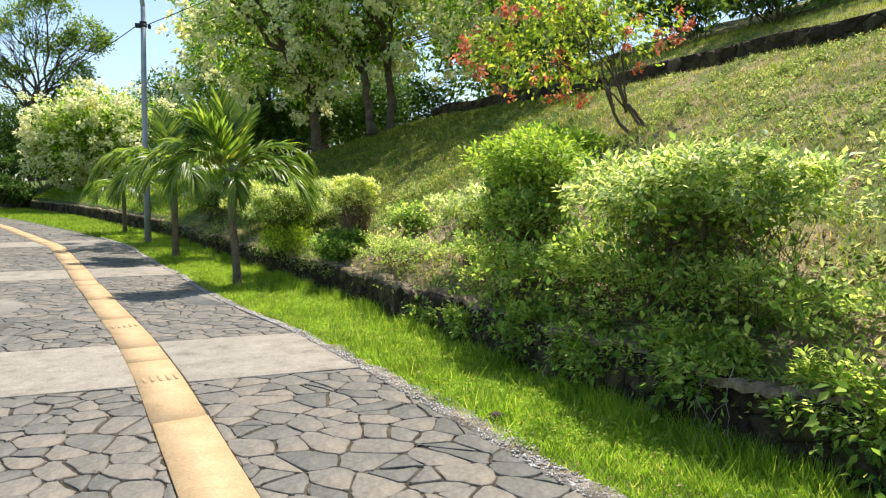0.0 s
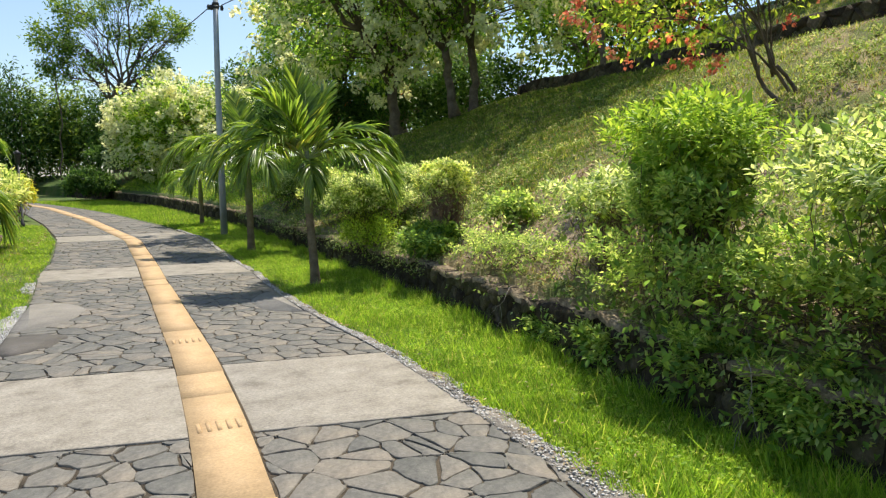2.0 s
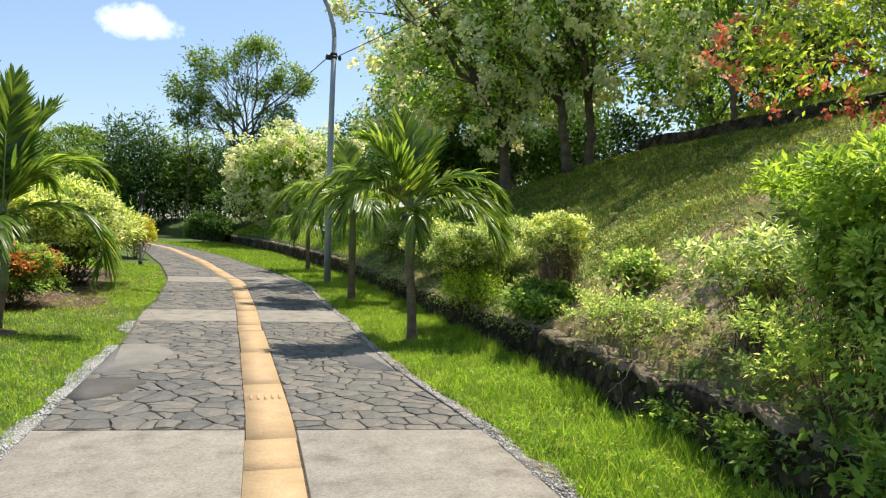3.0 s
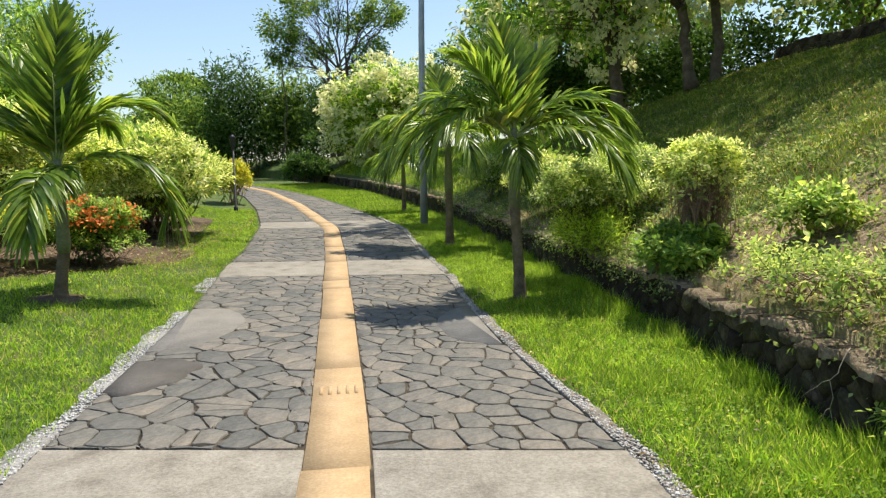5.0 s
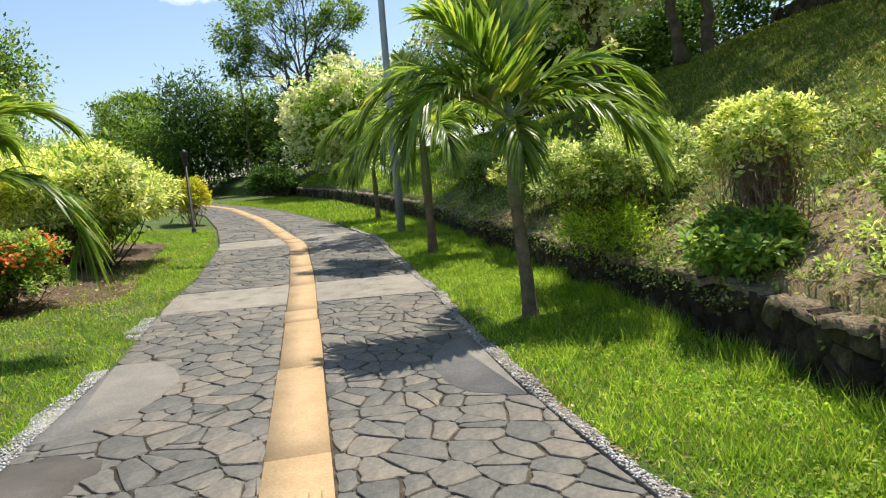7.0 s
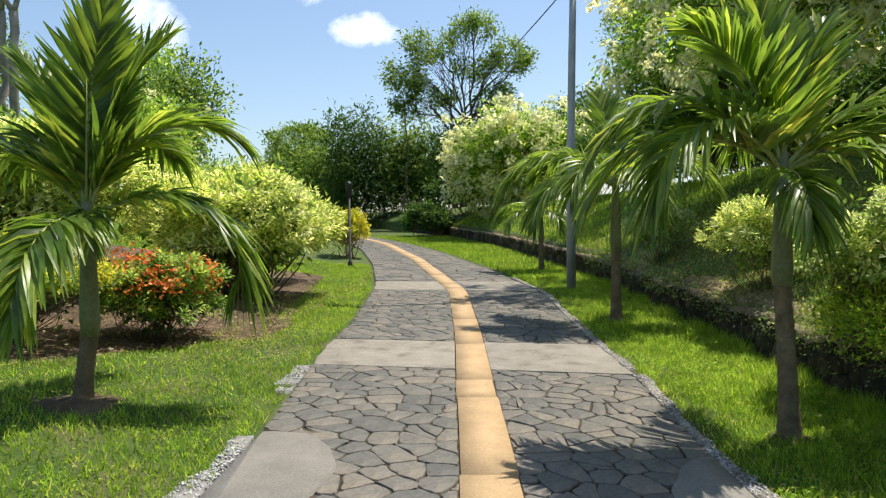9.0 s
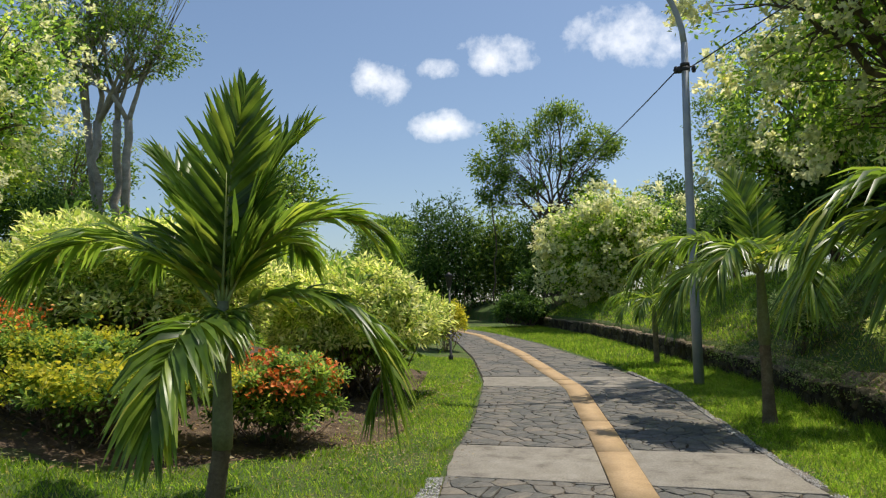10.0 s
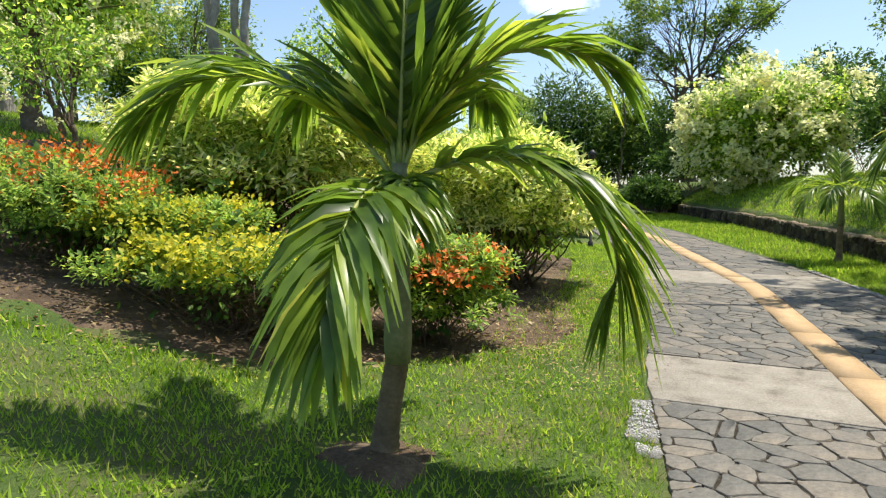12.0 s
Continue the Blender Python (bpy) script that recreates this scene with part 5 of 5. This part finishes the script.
def bamboo(loc, w, d, h, n, seed):
    """A stand of bamboo: slim culms, and sprays of leaves along them."""
    rng = np.random.default_rng(seed)
    top = thing("bamboo_stand", "dense dark green bamboo stand at the path's end", "bamboo", loc, "bamboo stands")
    C = []
    for k in range(n):
        x, y, hh = rng.uniform(-w, w), rng.uniform(-d, d), h * rng.uniform(0.5, 1.0)
        lean = rng.normal(0, 0.5, 2)
        P = curve_to([x, y, -0.1], [x + lean[0], y + lean[1], hh], [0, 0, 0], 8, rng, 0.05)
        build("culm", *tube(P, np.linspace(0.035, 0.01, 8), 6), M_bark, top)
        for s in np.linspace(0.25, 1.0, 12):
            i = s * 7
            C.append([np.interp(i, range(8), P[:, c]) for c in range(3)] + rng.normal(0, 0.22, 3))
    build("foliage", *clumps(rng, np.array(C), 52, [0.45, 0.45, 0.35], 0.34, 0.09, None, 0.6), L_fine if seed % 2 else L_dark, top)


for k, (x, y, w, h) in enumerate([(-5.2, 52, 1.5, 7.0), (-2.6, 53, 1.3, 5.4), (0.2, 52, 1.3, 5.2), (-8.6, 55, 1.7, 5.0), (3.0, 54, 1.8, 5.4), (-13.5, 56, 2.2, 4.0)]):
    bamboo((x, y, gz(x, y)), w, 1.2, h, 14, 130 + k)

# ---- trees behind the flower bed ----
tree("flowering_tree", "old thick-trunked tree with cream blossom on the lawn bank", (-14.4, 24.9, gz(-14.4, 24.9)), 2.3, 0.32,
     [(0, 0, 4.4, 3.2, 3.0, 1.8), (1.8, -0.6, 3.6, 1.8, 1.8, 1.2), (-2.0, 0, 4.0, 2.4, 2.2, 1.6), (1.0, 0.5, 5.6, 2.4, 2.2, 1.2)], 340, 42, 0.18, 0.08, L_tree, 141, None, (L_blossom, 460, 0.16), 0.36, ((0.0, 0.0),), "flowering trees")
tree("flowering_tree", "small crooked tree with white blossom by the flower bed", (-9.6, 20.7, gz(-9.6, 20.7)), 0.8, 0.07,
     [(0, 0, 1.7, 0.8, 0.8, 0.6), (-0.4, 0.2, 2.3, 0.8, 0.7, 0.5)], 50, 24, 0.12, 0.055, L_tree, 142, None, (L_blossom, 60, 0.08), 0.2, ((0.0, 0.0), (0.2, 0.1)), "flowering trees")
tree("feathery_tree", "tall tree with several pale trunks and feathery leaves", (-16.5, 36.5, gz(-16.5, 36.5)), 6.5, 0.26,
     [(0, 0, 9.6, 2.9, 2.4, 1.2), (-1.4, 0, 11.4, 2.6, 2.4, 1.1), (0.8, 0, 13.0, 2.6, 2.4, 1.2), (-2.6, 0, 8.4, 1.6, 1.4, 0.8)], 240, 54, 0.2, 0.07, L_fine, 143, M_pale_bark, None, 0.4, ((-0.9, 0.0), (0.2, 0.1), (0.9, 0.0), (-1.6, 0.2)), flat=0.45)
for k, (x, y, h, r) in enumerate([(-9.6, 33.0, 3.4, 1.6), (-19.0, 31.0, 4.2, 2.4), (-21.0, 40.0, 6.0, 3.0), (-10.2, 37.0, 5.4, 1.9), (-14.0, 41.0, 6.6, 2.4)]):
    tree("garden_tree", "leafy green garden tree behind the flower bed", (x, y, gz(x, y)), h * 0.35, 0.12,
         [(0, 0, h * 0.72, r, r, h * 0.32), (r * 0.4, 0, h * 0.95, r * 0.6, r * 0.6, h * 0.2)], 140, 40, 0.19, 0.085, (L_tree, L_lime, L_fine, L_fine, L_tree)[k], 150 + k, None, (L_blossom, 60, 0.12) if k in (0, 1) else None, 0.34, group="background trees")
# the wood beyond, on the bank and round the place
for k, (x, y, h, r) in enumerate([(17.0, 14.0, 4.5, 2.2), (19.0, 20.0, 5.5, 2.6), (16.0, 26.0, 6.0, 2.8), (20.0, 8.0, 4.5, 2.2), (14.0, 36.0, 6.5, 3.0), (9.5, 58.0, 7.0, 3.0), (18.0, 48.0, 8.0, 3.4), (-19.0, 56.0, 6.0, 3.0), (-27.0, 47.0, 7.0, 3.2), (-30.0, 32.0, 6.5, 3.0)]):
    tree("garden_tree", "leafy dark green tree on the skyline", (x, y, gz(x, y)), h * 0.35, 0.15,
         [(0, 0, h * 0.7, r, r, h * 0.34), (-r * 0.4, 0, h * 0.9, r * 0.6, r * 0.6, h * 0.2)], 120, 40, 0.26, 0.12, (L_fine, L_dark)[k % 2], 170 + k, None, None, 0.42, group="background trees")


def far_wall():
    """A grey retaining wall far behind the lawn."""
    ys = np.linspace(-5, 5, 11)
    V, F = strip_mesh(ys, np.full(11, -0.2), np.full(11, 0.2), 0.95 + 0.02 * np.sin(ys * 3), 1.3)
    ob = build("lawn_wall", V, F, M_patch)
    ob.matrix_basis = pose(-22.0, 31.0, gz(-22.0, 31.0), 0, 0, 38)
    tagged(ob, "low grey retaining wall behind the lawn", "wall", kind="structure")


far_wall()


# ---- grass, ground cover, litter ----
def blades(rng, x, y, lo, hi, width, lean=0.5):
    n = len(x)
    P = np.stack([x, y, land(x, y) - 0.004], 1)
    a = rng.uniform(0, 6.28, n)
    S = np.stack([np.cos(a), np.sin(a), np.zeros(n)], 1)
    h = rng.uniform(lo, hi, n)
    b = a + rng.normal(1.57, 0.8, n)
    tip = P + np.stack([np.cos(b) * lean * h * rng.uniform(0.2, 1.2, n), np.sin(b) * lean * h * rng.uniform(0.2, 1.2, n), h], 1)
    w = (width * rng.uniform(0.7, 1.3, n))[:, None]
    V = np.stack([P - S * w / 2, P + S * w / 2, tip], 1).reshape(-1, 3)
    return V, [np.arange(3 * n).reshape(-1, 3)]


def patchy(x, y, f=1.0):
    return 0.5 + 0.25 * np.sin(x * 2.3 * f + 1.7 * np.sin(y * 1.1 * f)) + 0.25 * np.sin(y * 2.9 * f + 1.3 * np.sin(x * 1.9 * f + 2))


def make_grass():
    rng = np.random.default_rng(77)
    # right verge
    n = 190000
    y = 3.0 + 24 * rng.uniform(0, 1, n) ** 1.4
    x = x_right(y) + 0.1 + rng.uniform(0, 1, n) * (x_wall(y) - x_right(y) - 0.12)
    f = (x - x_right(y)) / (x_wall(y) - x_right(y))
    ok = rng.uniform(0, 1, n) < np.clip(0.25 + f * 2.4, 0, 1) * np.clip(0.45 + patchy(x, y), 0, 1)
    tagged(build("verge_grass", *blades(rng, x[ok], y[ok], 0.025, 0.075, 0.009, 0.9), L_grass), "short bright green grass on the verge", "grass", kind="stuff")
    cx, cy = rng.uniform(0.2, 1.25, 150), 3.5 + 18 * rng.uniform(0, 1, 150) ** 1.5
    k = rng.integers(0, 150, 5200)
    y = cy[k] + rng.normal(0, 0.05, 5200)
    x = x_right(y) + cx[k] + rng.normal(0, 0.05, 5200)
    ok = (x < x_wall(y) - 0.02) & (x > x_right(y) + 0.08)
    tagged(build("grass_tufts", *blades(rng, x[ok], y[ok], 0.08, 0.19, 0.008, 0.9), L_grass), "taller grass tufts in the verge", "grass", kind="stuff")
    # longer grass along the foot of the low wall
    n = 26000
    y = 3.5 + 21 * rng.uniform(0, 1, n) ** 1.3
    x = x_wall(y) - 0.04 - np.abs(rng.normal(0, 0.09, n))
    ok = rng.uniform(0, 1, n) < np.clip(patchy(x * 2, y * 1.7) * 1.8 - 0.3, 0, 1)
    tagged(build("grass_tufts", *blades(rng, x[ok], y[ok], 0.05, 0.19, 0.008, 0.7), L_grass), "longer grass along the foot of the wall", "grass", kind="stuff")
    # ragged tufts over both pebble edgings
    n = 15000
    y = 4.0 + 20 * rng.uniform(0, 1, n) ** 1.3
    right = rng.uniform(0, 1, n) < 0.55
    edge = np.where(right, x_right(y) + 0.13, x_left(y) - 0.13)
    x = edge + rng.normal(0, 0.05, n) + np.where(right, 0.02, -0.02)
    ok = rng.uniform(0, 1, n) < np.clip(patchy(x * 3, y * 2.6) * 2.2 - 0.75, 0, 1)
    tagged(build("edge_grass", *blades(rng, x[ok], y[ok], 0.03, 0.085, 0.008, 1.1), L_grass), "ragged grass creeping over the pebble edging", "grass", kind="stuff")
    # left lawn
    n = 250000
    y = 6.0 + 22 * rng.uniform(0, 1, n) ** 1.35
    x = x_left(y) - 0.03 - rng.uniform(0, 1, n) ** 1.3 * 7.5
    f = x_left(y) - x
    ok = (~in_bed(x, y) | ((x > -1.9) & (rng.uniform(0, 1, n) < 0.4))) & (rng.uniform(0, 1, n) < np.clip(0.3 + f * 1.6, 0, 1) * np.clip(0.5 + patchy(x, y, 0.8), 0, 1))
    ok &= rng.uniform(0, 1, n) > 0.85 * np.exp(-((x + 1.0) / 0.5) ** 2 - ((y - 16.9) / 0.75) ** 2) + 0.5 * np.exp(-((x + 1.3) / 0.3) ** 2 - ((y - 13.6) / 0.35) ** 2)
    ok &= rng.uniform(0, 1, n) < (y - 5.8) / 2.5
    ok &= (x + 1.82) ** 2 + (y - 14.5) ** 2 > 0.1 * rng.uniform(0.3, 1.6, n)
    tagged(build("lawn_grass", *blades(rng, x[ok], y[ok], 0.022, 0.07, 0.0115, 0.9), L_grass), "mown green lawn with thin worn patches", "grass", kind="stuff")
    # the bank
    n = 160000
    y = 2.0 + 30 * rng.uniform(0, 1, n) ** 1.1
    x = x_wall(y) + 0.2 + rng.uniform(0, 1, n) ** 0.9 * 9.5
    ok = rng.uniform(0, 1, n) < np.clip(0.3 + patchy(x, y, 0.7) * 1.0, 0, 1)
    tagged(build("bank_grass", *blades(rng, x[ok], y[ok], 0.03, 0.085, 0.012, 0.9), L_hillgrass), "rough grass on the sloping bank", "grass", kind="stuff")
    # upper bank: shade painted by blades of a darker grass colour
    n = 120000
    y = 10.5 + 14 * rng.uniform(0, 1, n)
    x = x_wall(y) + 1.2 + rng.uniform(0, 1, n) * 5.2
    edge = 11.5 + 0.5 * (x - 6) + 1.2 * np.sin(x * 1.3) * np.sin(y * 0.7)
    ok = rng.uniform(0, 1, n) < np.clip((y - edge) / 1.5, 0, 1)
    tagged(build("bank_grass", *blades(rng, x[ok], y[ok], 0.025, 0.06, 0.014, 1.2), L_shaded_turf), "dark turf on the upper bank, its shade put into the colour", "grass", kind="stuff")
    # far lawns
    n = 60000
    y = 15.0 + 24 * rng.uniform(0, 1, n)
    x = x_left(y) - 2.5 - rng.uniform(0, 1, n) * 18
    ok = ~in_bed(x, y)
    tagged(build("lawn_grass", *blades(rng, x[ok], y[ok], 0.05, 0.12, 0.028, 0.7), L_grass), "green lawn on the rise behind the flower bed", "grass", kind="stuff")
    n = 50000
    y = 24.0 + 18 * rng.uniform(0, 1, n)
    x = x_right(y) + 0.1 + rng.uniform(0, 1, n) * 6
    ok = np.abs(x - x_wall(y) - 0.1) > 0.15
    tagged(build("lawn_grass", *blades(rng, x[ok], y[ok], 0.05, 0.12, 0.02, 0.7), L_grass), "green lawn beyond the low wall", "grass", kind="stuff")


def make_cover():
    rng = np.random.default_rng(78)
    # creeping broad-leaved plants over the near bank
    n = 110000
    y = 2.0 + 14 * rng.uniform(0, 1, n)
    u = rng.uniform(0, 1, n) ** 1.2 * 6
    x = x_wall(y) + 0.12 + u
    ok = rng.uniform(0, 1, n) < np.clip(patchy(x, y, 1.3) * 1.3 - 0.2, 0, 1) * np.where((y > 10.5) & (u > 2.2), 0.25, 1) * np.where((y > 8.8) & (y < 12.6) & (u < 2.0), 0.35, 1)
    x, y = x[ok][::8], y[ok][::8]
    C = np.stack([x, y, land(x, y) + rng.uniform(0.0, 0.05, len(x))], 1)
    tagged(build("ground_cover", *sprigs(rng, C, rng.normal(0, 0.5, C.shape) + [0, 0, 0.6], 11, 0.05, 0.042, 0.025), L_cover), "creeping pale green plants over the bank", "ground cover", kind="stuff")
    # small broad-leaved weeds in the verge and the lawn
    n = 80000
    y = 3.0 + 18 * rng.uniform(0, 1, n) ** 1.3
    xr = x_right(y) + 0.12 + rng.uniform(0, 1, n) * (x_wall(y) - x_right(y) - 0.14)
    x = np.where(np.arange(n) % 2 == 0, xr, x_left(y) - 0.2 - rng.uniform(0, 1, n) * 4.5)
    ok = ~in_bed(x, y) & (rng.uniform(0, 1, n) < np.clip(patchy(x, y, 1.9) * 1.6 - 0.35, 0, 1))
    x, y = x[ok], y[ok]
    P = np.stack([x, y, land(x, y) + rng.uniform(0.015, 0.055, len(x))], 1)
    s = rng.uniform(0.014, 0.034, len(x))
    tagged(build("lawn_weeds", *leaves(P, rng.normal(0, 1, P.shape) * [1, 1, 0.3], unit(np.array([0, 0, 1.0]) + rng.normal(0, 0.35, P.shape)), s, s * 0.62), L_grass), "small clover-like weeds in the lawn and verge", "ground cover", kind="stuff")
    # dry straw on the bank
    n = 42000
    y = 2.0 + 15 * rng.uniform(0, 1, n)
    x = x_wall(y) + 0.15 + rng.uniform(0, 1, n) ** 1.4 * 6
    ok = rng.uniform(0, 1, n) < np.clip(1.15 - patchy(x, y, 1.3) * 1.2, 0, 1)
    tagged(build("dry_straw", *blades(rng, x[ok], y[ok], 0.01, 0.06, 0.008, 3.0), L_dry), "dry straw lying on the bank", "straw", kind="stuff")
    # leaves that hang over the low wall
    n = 44000
    y = 2.0 + 23 * rng.uniform(0, 1, n)
    ok = rng.uniform(0, 1, n) < np.clip(patchy(y * 0.7, y * 1.1, 1.0) * 1.7 - 0.45, 0, 1) * np.where((y > 9.3) & (y < 12.3), 0.12, 1) + np.where(y > 13, 0.35, 0)
    y = y[ok]
    n = len(y)
    t = rng.uniform(0, 1, n) ** 0.8
    P = np.stack([x_wall(y) - 0.06 + 0.34 * t + rng.normal(0, 0.03, n), y, grade(y) + 0.32 + 0.16 * t + rng.normal(0, 0.06, n)], 1)
    D = rng.normal(0, 0.7, P.shape) + [-0.5, 0, -0.3]
    N = unit(np.array([-0.5, 0, 0.8]) + rng.normal(0, 0.4, P.shape))
    s = rng.uniform(0.022, 0.05, n)
    tagged(build("wall_creeper", *leaves(P, D, N, s, s * 0.6), L_cover), "small leafy creepers hanging over the low wall", "ground cover", kind="stuff")
    # fallen leaves and straw
    n = 9000
    y = 2.0 + 24 * rng.uniform(0, 1, n)
    x = x_wall(y) + 0.1 + rng.uniform(0, 1, n) ** 1.3 * 6.4
    xb = rng.uniform(-6, -1.0, 2600)
    yb = np.interp(xb, *BED) + rng.uniform(-0.2, 5, 2600)
    xv = 2.5 + rng.uniform(0, 1, 1700) ** 3 * 1.2
    yv = rng.uniform(4, 22, 1700)
    xv += x_right(yv) - 2.45
    xw, yw = rng.normal(-1.3, 0.45, 1500), rng.normal(17.4, 0.9, 1500)
    y_slope = rng.uniform(11.5, 23, 2600)
    x_slope = x_wall(y_slope) + rng.uniform(1.5, 6.3, 2600)
    x, y = np.concatenate([x_slope, x, xb, xw, xv]), np.concatenate([y_slope, y, yb, yw, yv])
    P = np.stack([x, y, land(x, y) + rng.uniform(0.015, 0.05, len(x))], 1)
    D = rng.normal(0, 1, P.shape) * [1, 1, 0.2]
    N = unit(np.array([0, 0, 1.0]) + rng.normal(0, 0.3, P.shape))
    s = rng.uniform(0.03, 0.075, len(x))
    s[-len(xv) - len(xw):] *= 0.5
    tagged(build("fallen_leaves", *leaves(P, D, N, s, s * 0.45), L_dry), "dry brown fallen leaves on the bank and soil", "leaf litter", kind="stuff")


make_grass()
make_cover()
rock = build("verge_stone", *tube([(-0.06, 0, 0.0), (-0.045, 0.004, 0.008), (-0.01, 0, 0.012), (0.035, -0.005, 0.006), (0.055, 0, 0.0)], [0.008, 0.03, 0.038, 0.03, 0.006], 7), M_wall)
rock.location = (2.72, 6.55, gz(2.72, 6.55) + 0.02)
tagged(rock, "small dark stone lying in the verge grass", "stone")

# ---- single stones, last ----
make_stone_paving()
near_wall = wall_pieces(wall_rng, 4.0, 25.0, x_wall, lambda y: grade(y) - 0.02, 0.42, 0.15, 0.04)
for V, F in near_wall:
    c = V.mean(0)
    build("stone", V - c, F, M_wall, low_wall).location = c
from_pieces("stones", wall_pieces(wall_rng, 25.0, 44.0, x_wall, lambda y: grade(y) - 0.02, 0.43, 0.2, 0.06), M_wall_far, low_wall, "stuff")
